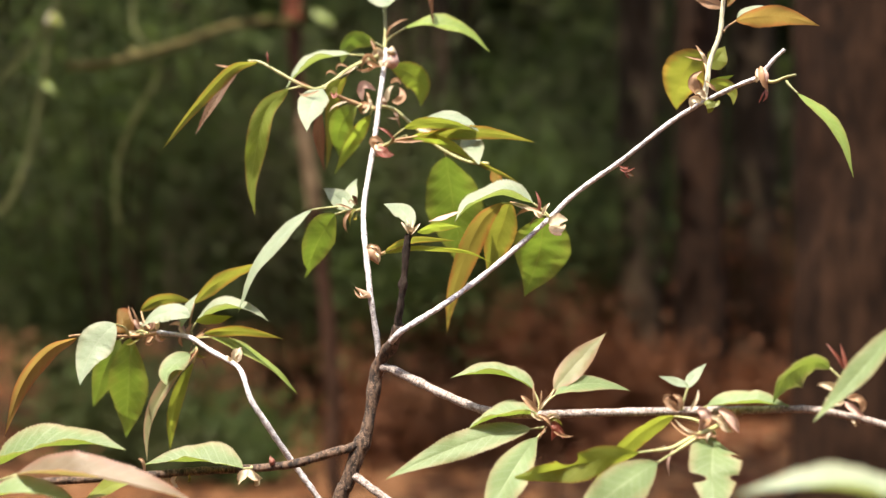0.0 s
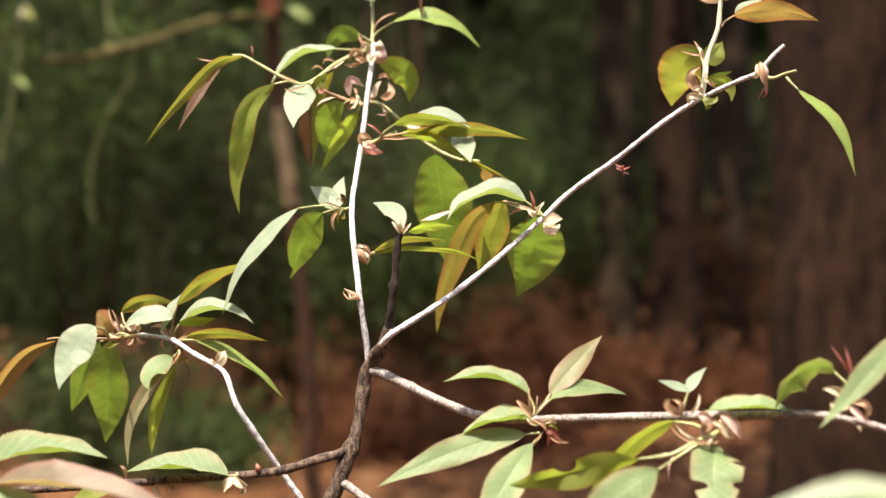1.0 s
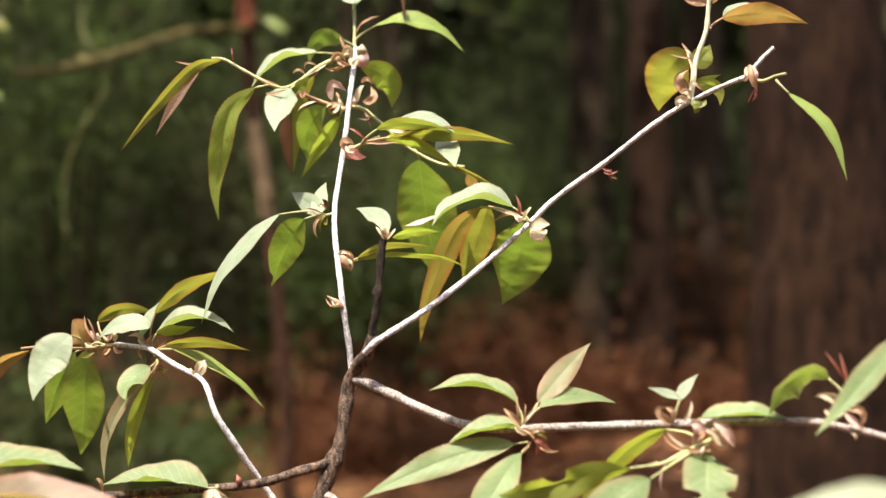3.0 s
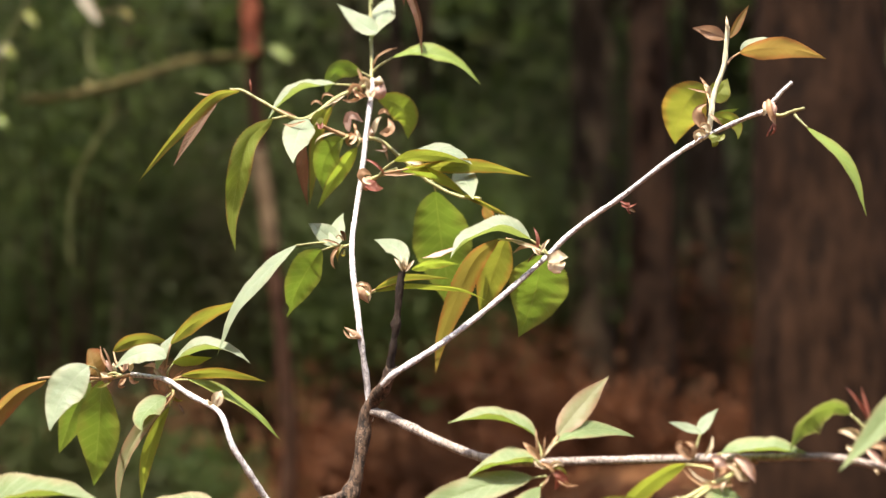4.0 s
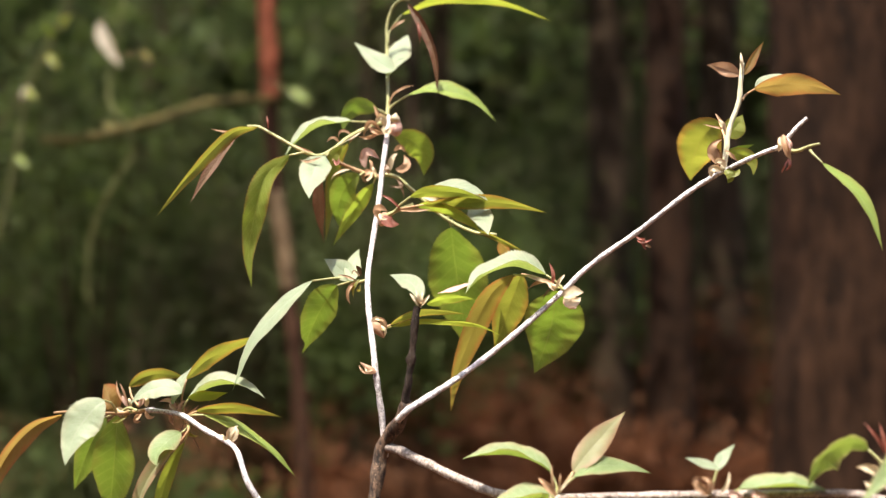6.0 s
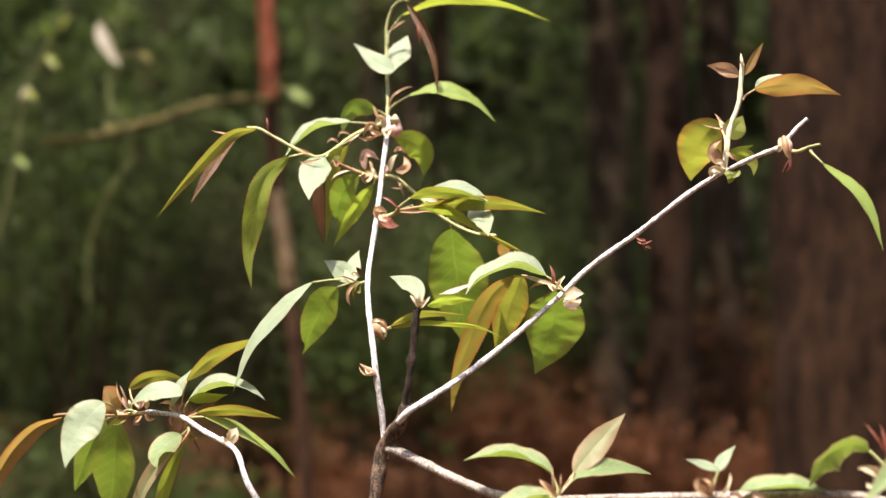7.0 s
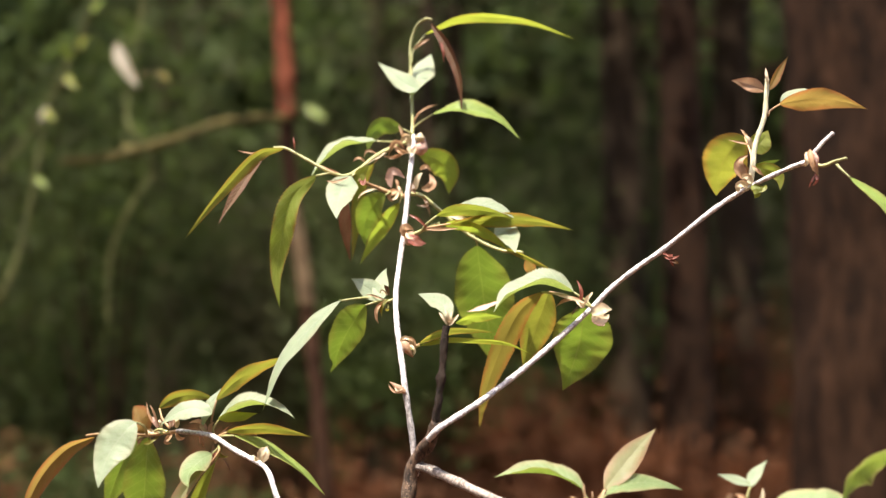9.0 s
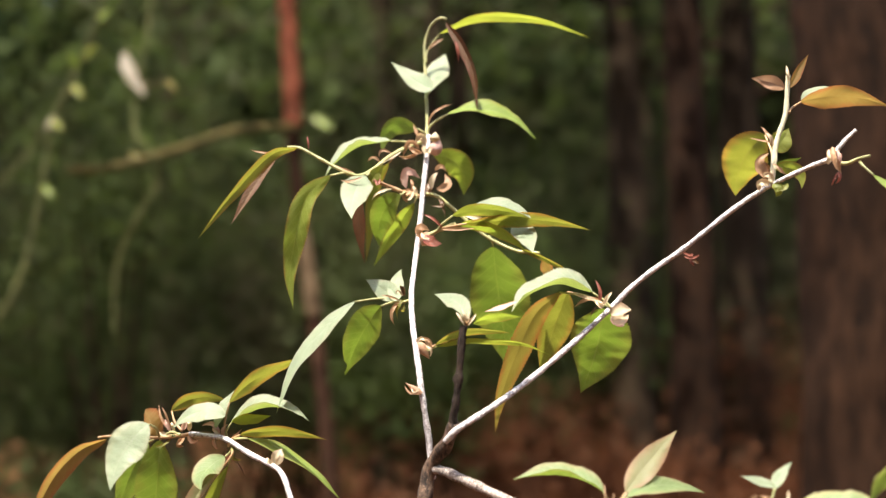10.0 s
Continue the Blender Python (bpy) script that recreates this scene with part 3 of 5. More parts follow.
stub = twig("branch", ((-0.0170, -0.0170, 0.9380), (-0.0139, -0.0190, 0.9550), (-0.0120, -0.0190, 0.9690), (-0.0107, -0.0190, 0.9835), (-0.0095, -0.0180, 0.9949)), 0.00215, 0.00165, "black", sapling, "dark broken-off stub of a branch", rough=0.4, lumps=0.35, swells=((0.45, 0.25, 0.05), (0.97, 0.3, 0.05)))
leader = twig("branch", ((-0.0297, 0.0020, 0.9130), (-0.0311, 0.0000, 0.9330), (-0.0342, -0.0030, 0.9580), (-0.0369, 0.0020, 0.9730), (-0.0420, 0.0150, 0.9960), (-0.0449, 0.0280, 1.0139), (-0.0458, 0.0450, 1.0322), (-0.0458, 0.0600, 1.0509), (-0.0455, 0.0710, 1.0699), (-0.0452, 0.0810, 1.0890), (-0.0449, 0.0940, 1.1097), (-0.0450, 0.1000, 1.1217)), 0.00175, 0.00148, "pale", sapling, "pale grey upright twig")
rod = twig("branch", ((-0.0200, -0.0170, 0.9340), (-0.0140, -0.0200, 0.9400), (-0.0080, -0.0160, 0.9440), (0.0130, -0.0040, 0.9580), (0.0370, 0.0080, 0.9770), (0.0648, 0.0200, 1.0020), (0.0800, 0.0240, 1.0170), (0.0960, 0.0250, 1.0290), (0.1080, 0.0240, 1.0370), (0.1340, 0.0220, 1.0570), (0.1490, 0.0220, 1.0670), (0.1639, 0.0200, 1.0746), (0.1770, 0.0160, 1.0800), (0.1865, 0.0110, 1.0832), (0.1920, 0.0090, 1.0894), (0.1963, 0.0090, 1.0942), (0.2006, 0.0090, 1.0979)), 0.00182, 0.00110, "pale", sapling, "long straight pale grey twig")
arm = twig("branch", ((-0.0324, 0.0020, 0.9200), (-0.0285, -0.0010, 0.9190), (-0.0224, -0.0060, 0.9180), (-0.0139, -0.0100, 0.9150), (0.0070, -0.0200, 0.9070), (0.0269, -0.0280, 0.9000), (0.0419, -0.0320, 0.8970), (0.0630, -0.0370, 0.8970), (0.0930, -0.0440, 0.8990), (0.1210, -0.0520, 0.9010), (0.1510, -0.0600, 0.9030), (0.1750, -0.0640, 0.9040), (0.2020, -0.0680, 0.9050), (0.2220, -0.0720, 0.9020), (0.2390, -0.0750, 0.8980), (0.2660, -0.0800, 0.8900)), 0.00283, 0.00166, "mid", sapling, "grey-brown side branch bowing outward")
low = twig("branch", ((-0.0370, -0.0060, 0.8810), (-0.0430, -0.0100, 0.8740), (-0.0570, -0.0140, 0.8700), (-0.0750, -0.0200, 0.8650), (-0.0950, -0.0260, 0.8630), (-0.1250, -0.0340, 0.8621), (-0.1500, -0.0420, 0.8610), (-0.1820, -0.0500, 0.8590), (-0.2130, -0.0580, 0.8580), (-0.2450, -0.0700, 0.8560)), 0.00264, 0.00197, "dark", sapling, "dark brown low side branch")
bough = twig("branch", ((-0.0432, 0.0100, 0.8031), (-0.0601, 0.0060, 0.8300), (-0.0700, 0.0030, 0.8450), (-0.0800, 0.0000, 0.8600), (-0.0880, -0.0060, 0.8740), (-0.0960, -0.0120, 0.8890), (-0.1030, -0.0140, 0.9010), (-0.1103, -0.0080, 0.9157), (-0.1191, 0.0000, 0.9208), (-0.1348, 0.0120, 0.9258), (-0.1506, 0.0220, 0.9329), (-0.1599, 0.0260, 0.9349), (-0.1765, 0.0300, 0.9362)), 0.00192, 0.00135, "pale", sapling, "pale grey arching twig")
twig("branch", ((-0.0441, -0.0100, 0.8580), (-0.0361, -0.0140, 0.8540), (-0.0261, -0.0200, 0.8490), (-0.0042, -0.0300, 0.8391)), 0.00247, 0.00180, "mid", sapling, "short grey-brown lower twig")
top = twig("shoot", ((-0.0460, 0.1000, 1.1197), (-0.0463, 0.1040, 1.1331), (-0.0479, 0.1100, 1.1558), (-0.0490, 0.1140, 1.1741), (-0.0491, 0.1160, 1.1871), (-0.0450, 0.1150, 1.1978), (-0.0390, 0.1130, 1.2018), (-0.0340, 0.1110, 1.2008)), 0.00120, 0.00080, "shoot", sapling, "fresh green tip shoot")
lshoot = twig("shoot", ((-0.0470, 0.0980, 1.1177), (-0.0571, 0.0900, 1.1124), (-0.0653, 0.0750, 1.1044), (-0.0735, 0.0600, 1.0937), (-0.0805, 0.0500, 1.0885), (-0.0901, 0.0460, 1.0917), (-0.1032, 0.0460, 1.0990), (-0.1156, 0.0470, 1.1060), (-0.1234, 0.0480, 1.1070)), 0.00135, 0.00080, "shoot", sapling, "green leafy side shoot")
lshoot2 = twig("shoot", ((-0.0475, 0.0760, 1.0788), (-0.0564, 0.0700, 1.0808), (-0.0654, 0.0640, 1.0841), (-0.0724, 0.0560, 1.0867)), 0.00138, 0.00101, "rosy", sapling, "reddish leafy side shoot")
rshoot = twig("shoot", ((-0.0458, 0.0600, 1.0529), (-0.0397, 0.0550, 1.0518), (-0.0305, 0.0500, 1.0550), (-0.0214, 0.0460, 1.0577)), 0.00135, 0.00099, "shoot", sapling, "green leafy side shoot")
rshoot2 = twig("shoot", ((-0.0465, 0.0780, 1.0808), (-0.0369, 0.0800, 1.0791), (-0.0256, 0.0800, 1.0699), (-0.0078, 0.0800, 1.0541), (0.0115, 0.0780, 1.0441), (0.0262, 0.0760, 1.0420)), 0.00121, 0.00086, "shoot", sapling, "thin green arching shoot")
ushoot = twig("shoot", ((0.1567, 0.0210, 1.0719), (0.1587, 0.0220, 1.0826), (0.1608, 0.0240, 1.0956), (0.1663, 0.0260, 1.1103), (0.1679, 0.0260, 1.1231), (0.1688, 0.0260, 1.1331)), 0.00160, 0.00129, "cream", sapling, "pale cream-green downy upright shoot")
nshoot = twig("shoot", ((0.1620, -0.0620, 0.9020), (0.1560, -0.0680, 0.8960), (0.1450, -0.0740, 0.8920), (0.1350, -0.0780, 0.8870), (0.1270, -0.0800, 0.8850)), 0.00114, 0.00083, "shoot", sapling, "green leafy hanging shoot")
bshoot = twig("shoot", ((-0.1745, 0.0300, 0.9362), (-0.1834, 0.0280, 0.9352), (-0.1885, 0.0200, 0.9346), (-0.1922, 0.0000, 0.9357), (-0.2002, -0.0200, 0.9376), (-0.2062, -0.0300, 0.9374)), 0.00110, 0.00055, "rosy", sapling, "reddish leafy side shoot")

# leaves of the tip shoot
leaf(top, "pale", (-0.0465, 0.0960, 1.1450), (-0.0435, 0.1170, 1.1633), (-0.0383, 0.1380, 1.1846), 0.0180, 6, 4, widest=0.62)
leaf(top, "pale", (-0.0420, 0.0960, 1.1500), (-0.0572, 0.1130, 1.1625), (-0.0744, 0.1300, 1.1786), 0.0127, 10, 8, widest=0.3)
leaf(top, "yellow", (-0.0397, 0.1180, 1.1931), ((-0.0129, 0.1213, 1.2031), (0.0241, 0.1247, 1.2011)), (0.0593, 0.1280, 1.1882), 0.0083, -62, 8, stalk=(-0.0480, 0.1130, 1.1721))
leaf(top, "wine", (-0.0345, 0.1110, 1.1984), ((-0.0246, 0.1073, 1.1833), (-0.0159, 0.1037, 1.1619)), (-0.0133, 0.1000, 1.1358), 0.0089, -25, 42, twist=20)
scale_leaf(top, "red", (-0.0280, 0.1080, 1.1850), (-0.0261, 0.1050, 1.1781), (-0.0262, 0.1080, 1.1704), 0.0024, 0, 30)
scale_leaf(top, "scale", (-0.0460, 0.1120, 1.1811), (-0.0420, 0.1090, 1.1840), (-0.0360, 0.1120, 1.1879), 0.0028, 0, 30)
leaf(top, "green", (-0.0322, 0.1000, 1.1351), ((-0.0139, 0.1067, 1.1395), (0.0062, 0.1133, 1.1346)), (0.0227, 0.1200, 1.1205), 0.0183, 54, 14, stalk=(-0.0460, 0.1020, 1.1257))
scale_leaf(top, "scale", (-0.0450, 0.1000, 1.1276), (-0.0397, 0.0970, 1.1361), (-0.0286, 0.1000, 1.1412), 0.0030, 40, 40)
leaf(top, "green", (-0.0517, 0.0960, 1.1254), ((-0.0649, 0.0960, 1.1277), (-0.0722, 0.0960, 1.1210)), (-0.0748, 0.0960, 1.1105), 0.0120, -30, 8, stalk=(-0.0460, 0.1000, 1.1217))
leaf(top, "pale", (-0.0671, 0.0880, 1.1164), ((-0.0852, 0.0837, 1.1130), (-0.0987, 0.0793, 1.1040)), (-0.1079, 0.0750, 1.0910), 0.0222, 66, 28, stalk=(-0.0480, 0.0980, 1.1157))
leaf(leader, "lime", (-0.0433, 0.1000, 1.1105), ((-0.0308, 0.1073, 1.1063), (-0.0245, 0.1147, 1.0985)), (-0.0251, 0.1220, 1.0855), 0.0175, -8, 8, stalk=(-0.0450, 0.0960, 1.1147), widest=0.5)
scale_leaf(leader, "scale", (-0.0490, 0.0880, 1.1106), (-0.0546, 0.0856, 1.1144), (-0.0596, 0.0880, 1.1060), 0.0044, 0, 40)
scale_leaf(leader, "cream", (-0.0449, 0.0880, 1.1126), (-0.0473, 0.0856, 1.1182), (-0.0522, 0.0880, 1.1133), 0.0059, 0, 40)
scale_leaf(leader, "scale", (-0.0469, 0.0880, 1.1086), (-0.0518, 0.0856, 1.1093), (-0.0559, 0.0880, 1.1140), 0.0044, 0, 40)
scale_leaf(leader, "scale", (-0.0480, 0.0880, 1.1156), (-0.0504, 0.0856, 1.1211), (-0.0530, 0.0880, 1.1270), 0.0030, 0, 40)
scale_leaf(leader, "cream", (-0.0419, 0.0880, 1.1116), (-0.0443, 0.0856, 1.1084), (-0.0468, 0.0880, 1.1148), 0.0049, 0, 40)
scale_leaf(leader, "scale", (-0.0490, 0.0880, 1.1086), (-0.0556, 0.0856, 1.1051), (-0.0628, 0.0880, 1.1070), 0.0030, 0, 40)
bud(leader, "rosy", (-0.0410, 0.0920, 1.1076), (-0.0370, 0.0920, 1.1186), 0.0046)
bud(leader, "cream", (-0.0400, 0.0900, 1.1156), (-0.0389, 0.0900, 1.1216), 0.0032)
scale_leaf(leader, "rosy", (-0.0554, 0.0740, 1.0838), (-0.0544, 0.0716, 1.0936), (-0.0464, 0.0740, 1.0896), 0.0062, 0, 22)
scale_leaf(leader, "scale", (-0.0523, 0.0720, 1.0889), (-0.0507, 0.0696, 1.0849), (-0.0517, 0.0720, 1.0808), 0.0029, 20, 40)
scale_leaf(leader, "cream", (-0.0408, 0.0780, 1.0824), (-0.0386, 0.0756, 1.0902), (-0.0356, 0.0780, 1.0934), 0.0048, 10, 25)
scale_leaf(leader, "scale", (-0.0370, 0.0770, 1.0834), (-0.0294, 0.0746, 1.0848), (-0.0318, 0.0770, 1.0928), 0.0062, 0, 25)
scale_leaf(leader, "scale", (-0.0380, 0.0800, 1.0952), (-0.0340, 0.0776, 1.0976), (-0.0313, 0.0800, 1.0944), 0.0034, 0, 30)
scale_leaf(leader, "brown", (-0.0398, 0.0760, 1.0813), (-0.0419, 0.0736, 1.0825), (-0.0418, 0.0760, 1.0875), 0.0039, 20, 30)
scale_leaf(leader, "scale", (-0.0504, 0.0720, 1.0818), (-0.0553, 0.0696, 1.0785), (-0.0537, 0.0720, 1.0746), 0.0057, 30, 30)
scale_leaf(leader, "cream", (-0.0494, 0.0700, 1.0819), (-0.0511, 0.0676, 1.0770), (-0.0551, 0.0700, 1.0762), 0.0043, 30, 30)
scale_leaf(leader, "cream", (-0.0474, 0.0700, 1.0798), (-0.0489, 0.0676, 1.0814), (-0.0505, 0.0700, 1.0847), 0.0029, 30, 30)
scale_leaf(leader, "brown", (-0.0359, 0.0780, 1.0791), (-0.0325, 0.0756, 1.0728), (-0.0413, 0.0780, 1.0733), 0.0029, 30, 30)
scale_leaf(leader, "brown", (-0.0358, 0.0780, 1.0771), (-0.0324, 0.0756, 1.0699), (-0.0316, 0.0780, 1.0649), 0.0021, 30, 30)
# leaves of the side shoots on the upright twig
leaf(lshoot, "olive", (-0.1166, 0.0460, 1.1060), ((-0.1306, 0.0347, 1.0996), (-0.1497, 0.0233, 1.0754)), (-0.1667, 0.0120, 1.0482), 0.0099, -62, 22)
leaf(lshoot, "brown", (-0.1306, 0.0460, 1.0992), ((-0.1403, 0.0433, 1.0859), (-0.1481, 0.0407, 1.0724)), (-0.1552, 0.0380, 1.0593), 0.0083, 15, 32, stalk=(-0.1204, 0.0470, 1.1060))
scale_leaf(lshoot, "scale", (-0.1294, 0.0460, 1.1040), (-0.1361, 0.0436, 1.1032), (-0.1459, 0.0460, 1.1056), 0.0016, 10, 30)
scale_leaf(lshoot, "red", (-0.1099, 0.0460, 1.1050), (-0.1096, 0.0436, 1.1082), (-0.1109, 0.0460, 1.1130), 0.0014, 10, 30)
leaf(lshoot, "lime", (-0.0963, 0.0440, 1.0881), ((-0.1119, 0.0470, 1.0750), (-0.1192, 0.0500, 1.0506), (-0.1231, 0.0530, 1.0288)), (-0.1217, 0.0560, 1.0091), 0.0144, -14, 16, stalk=(-0.0815, 0.0500, 1.0885), wave=0.35)
leaf(lshoot, "pale", (-0.0759, 0.0520, 1.0884), (-0.0793, 0.0350, 1.0757), (-0.0777, 0.0180, 1.0582), 0.0180, -5, 5, stalk=(-0.0735, 0.0580, 1.0927), widest=0.36)
scale_leaf(lshoot, "scale", (-0.0815, 0.0450, 1.0895), (-0.0876, 0.0426, 1.0913), (-0.0933, 0.0450, 1.0947), 0.0020, 20, 30)
scale_leaf(lshoot, "scale", (-0.0755, 0.0420, 1.0865), (-0.0834, 0.0396, 1.0834), (-0.0894, 0.0420, 1.0851), 0.0023, 20, 30)
scale_leaf(lshoot, "scale", (-0.0693, 0.0600, 1.0983), (-0.0726, 0.0576, 1.1005), (-0.0767, 0.0600, 1.0985), 0.0024, 20, 30)
scale_leaf(lshoot, "scale", (-0.0622, 0.0640, 1.1036), (-0.0678, 0.0616, 1.1054), (-0.0704, 0.0640, 1.1017), 0.0024, 20, 30)
scale_leaf(lshoot, "cream", (-0.0571, 0.0660, 1.1051), (-0.0604, 0.0636, 1.1023), (-0.0702, 0.0660, 1.0977), 0.0021, 20, 30)
leaf(lshoot2, "yellow", (-0.0745, 0.0560, 1.0846), (-0.0704, 0.0560, 1.0909), (-0.0653, 0.0560, 1.0958), 0.0074, -20, 12)
scale_leaf(lshoot2, "red", (-0.0704, 0.0520, 1.0859), (-0.0680, 0.0496, 1.0830), (-0.0672, 0.0520, 1.0871), 0.0033, 10, 40)
scale_leaf(lshoot2, "cream", (-0.0614, 0.0600, 1.0814), (-0.0694, 0.0576, 1.0789), (-0.0741, 0.0600, 1.0742), 0.0024, 30, 30)
leaf(lshoot2, "green", (-0.0577, 0.0660, 1.0783), (-0.0725, 0.0830, 1.0680), (-0.0769, 0.1000, 1.0503), 0.0177, -8, 14, stalk=(-0.0554, 0.0700, 1.0808))
leaf(lshoot2, "lime", (-0.0500, 0.0720, 1.0740), (-0.0650, 0.0910, 1.0609), (-0.0829, 0.1100, 1.0390), 0.0103, -30, 20, stalk=(-0.0495, 0.0740, 1.0798))
leaf(lshoot2, "wine", (-0.0856, 0.0820, 1.0854), (-0.0870, 0.0870, 1.0628), (-0.0848, 0.0920, 1.0389), 0.0093, -25, 20)
leaf(lshoot2, "olive", (-0.0663, 0.0750, 1.1000), ((-0.0768, 0.0850, 1.0873), (-0.0817, 0.0950, 1.0654)), (-0.0857, 0.1000, 1.0411), 0.0085, -20, 14, stalk=(-0.0620, 0.0750, 1.1045))
leaf(rshoot, "yellow", (-0.0227, 0.0440, 1.0620), (-0.0012, 0.0420, 1.0648), (0.0229, 0.0400, 1.0586), 0.0092, -42, 12, stalk=(-0.0325, 0.0500, 1.0543))
leaf(rshoot, "pale", (-0.0164, 0.0560, 1.0675), (0.0057, 0.0505, 1.0688), (0.0233, 0.0450, 1.0593), 0.0147, 52, 6, widest=0.55)
leaf(rshoot, "olive", (-0.0142, 0.0420, 1.0569), ((0.0065, 0.0473, 1.0587), (0.0327, 0.0527, 1.0587)), (0.0579, 0.0580, 1.0530), 0.0118, -50, 12, stalk=(-0.0305, 0.0500, 1.0550))
leaf(rshoot, "lime", (-0.0192, 0.0500, 1.0570), (0.0009, 0.0500, 1.0541), (0.0200, 0.0500, 1.0400), 0.0120, -55, 10, stalk=(-0.0305, 0.0500, 1.0541))
leaf(rshoot, "pale", (0.0112, 0.0640, 1.0579), (0.0189, 0.0490, 1.0502), (0.0246, 0.0340, 1.0377), 0.0146, 20, 6)
scale_leaf(rshoot, "red", (-0.0294, 0.0480, 1.0550), (-0.0345, 0.0450, 1.0605), (-0.0414, 0.0480, 1.0639), 0.0023, 10, 30)
scale_leaf(rshoot, "cream", (-0.0225, 0.0560, 1.0658), (-0.0115, 0.0530, 1.0615), (0.0003, 0.0560, 1.0582), 0.0051, 30, 30)
scale_leaf(rshoot, "scale", (-0.0294, 0.0440, 1.0540), (-0.0174, 0.0410, 1.0537), (-0.0086, 0.0440, 1.0542), 0.0025, 10, 30)
bud(leader, "scale", (-0.0427, 0.0550, 1.0519), (-0.0355, 0.0550, 1.0466), 0.0044)
scale_leaf(leader, "scale", (-0.0427, 0.0540, 1.0499), (-0.0434, 0.0516, 1.0562), (-0.0378, 0.0540, 1.0545), 0.0056, 10, 25)
scale_leaf(leader, "red", (-0.0397, 0.0500, 1.0518), (-0.0363, 0.0476, 1.0477), (-0.0299, 0.0500, 1.0464), 0.0079, 20, 24)
scale_leaf(leader, "cream", (-0.0417, 0.0480, 1.0529), (-0.0401, 0.0456, 1.0496), (-0.0368, 0.0480, 1.0495), 0.0028, 20, 30)
leaf(rshoot2, "olive", (0.0149, 0.0760, 1.0447), (0.0295, 0.0760, 1.0382), (0.0456, 0.0760, 1.0293), 0.0052, -50, 20)
leaf(rshoot2, "orange", (0.0282, 0.0800, 1.0383), (0.0299, 0.0850, 1.0324), (0.0316, 0.0900, 1.0245), 0.0076, -10, 10)
leaf(rshoot2, "green", (-0.0033, 0.0900, 1.0480), (-0.0026, 0.1200, 1.0153), (0.0020, 0.1500, 0.9694), 0.0386, -4, 5, stalk=(-0.0058, 0.0800, 1.0531), widest=0.42)
# leaves at the head of the dark stub
leaf(stub, "pale", (-0.0082, -0.0200, 0.9977), (-0.0140, -0.0060, 1.0076), (-0.0290, 0.0080, 1.0136), 0.0110, 30, 8, widest=0.48)
leaf(stub, "lime", (-0.0042, -0.0180, 0.9959), (0.0087, -0.0210, 0.9992), (0.0220, -0.0240, 0.9986), 0.0078, -50, 12)
leaf(stub, "rosy", (0.0186, -0.0160, 1.0074), (0.0103, -0.0180, 1.0041), (0.0018, -0.0200, 1.0020), 0.0048, 50, 10)
scale_leaf(stub, "cream", (-0.0085, -0.0180, 0.9949), (-0.0085, -0.0210, 1.0000), (-0.0107, -0.0180, 1.0042), 0.0028, 10, 40)
scale_leaf(stub, "cream", (-0.0085, -0.0180, 0.9949), (-0.0065, -0.0210, 0.9990), (-0.0067, -0.0180, 1.0031), 0.0028, 10, 40)
scale_leaf(stub, "cream", (-0.0085, -0.0180, 0.9949), (-0.0045, -0.0210, 0.9980), (-0.0027, -0.0180, 1.0011), 0.0028, 10, 40)
scale_leaf(stub, "cream", (-0.0085, -0.0180, 0.9949), (-0.0105, -0.0210, 0.9990), (-0.0136, -0.0180, 1.0021), 0.0028, 10, 40)
scale_leaf(stub, "cream", (-0.0085, -0.0180, 0.9949), (-0.0055, -0.0210, 0.9970), (-0.0055, -0.0180, 0.9990), 0.0028, 10, 40)
leaf(leader, "olive", (-0.0291, 0.0140, 0.9857), (-0.0110, 0.0090, 0.9925), (0.0149, 0.0040, 0.9913), 0.0070, -55, 14, stalk=(-0.0325, 0.0080, 0.9840))
leaf(leader, "yellow", (-0.0288, 0.0140, 0.9847), ((-0.0100, 0.0107, 0.9878), (0.0183, 0.0073, 0.9859)), (0.0356, 0.0040, 0.9789), 0.0057, -55, 14, stalk=(-0.0324, 0.0080, 0.9830))
bud(leader, "scale", (-0.0388, 0.0100, 0.9870), (-0.0321, 0.0100, 0.9780), 0.0031)
scale_leaf(leader, "cream", (-0.0389, 0.0060, 0.9870), (-0.0341, 0.0036, 0.9886), (-0.0314, 0.0060, 0.9830), 0.0034, 20, 40)
scale_leaf(leader, "scale", (-0.0379, 0.0060, 0.9870), (-0.0315, 0.0036, 0.9878), (-0.0310, 0.0060, 0.9806), 0.0034, 20, 45)
scale_leaf(leader, "cream", (-0.0326, 0.0020, 0.9850), (-0.0300, -0.0004, 0.9826), (-0.0306, 0.0020, 0.9786), 0.0026, 20, 45)
# star of young leaves on the upright twig
leaf(leader, "pale", (-0.0528, 0.0240, 1.0109), (-0.0639, 0.0400, 1.0193), (-0.0772, 0.0560, 1.0264), 0.0119, 12, 8, stalk=(-0.0469, 0.0300, 1.0119))
leaf(leader, "pale", (-0.0524, 0.0220, 1.0108), (-0.0557, 0.0390, 1.0214), (-0.0552, 0.0560, 1.0324), 0.0099, 8, 8)
leaf(leader, "pale", (-0.0796, 0.0360, 1.0120), ((-0.0948, 0.0320, 0.9980), (-0.1122, 0.0280, 0.9766)), (-0.1230, 0.0240, 0.9480), 0.0152, 46, 10, stalk=(-0.0490, 0.0280, 1.0109))
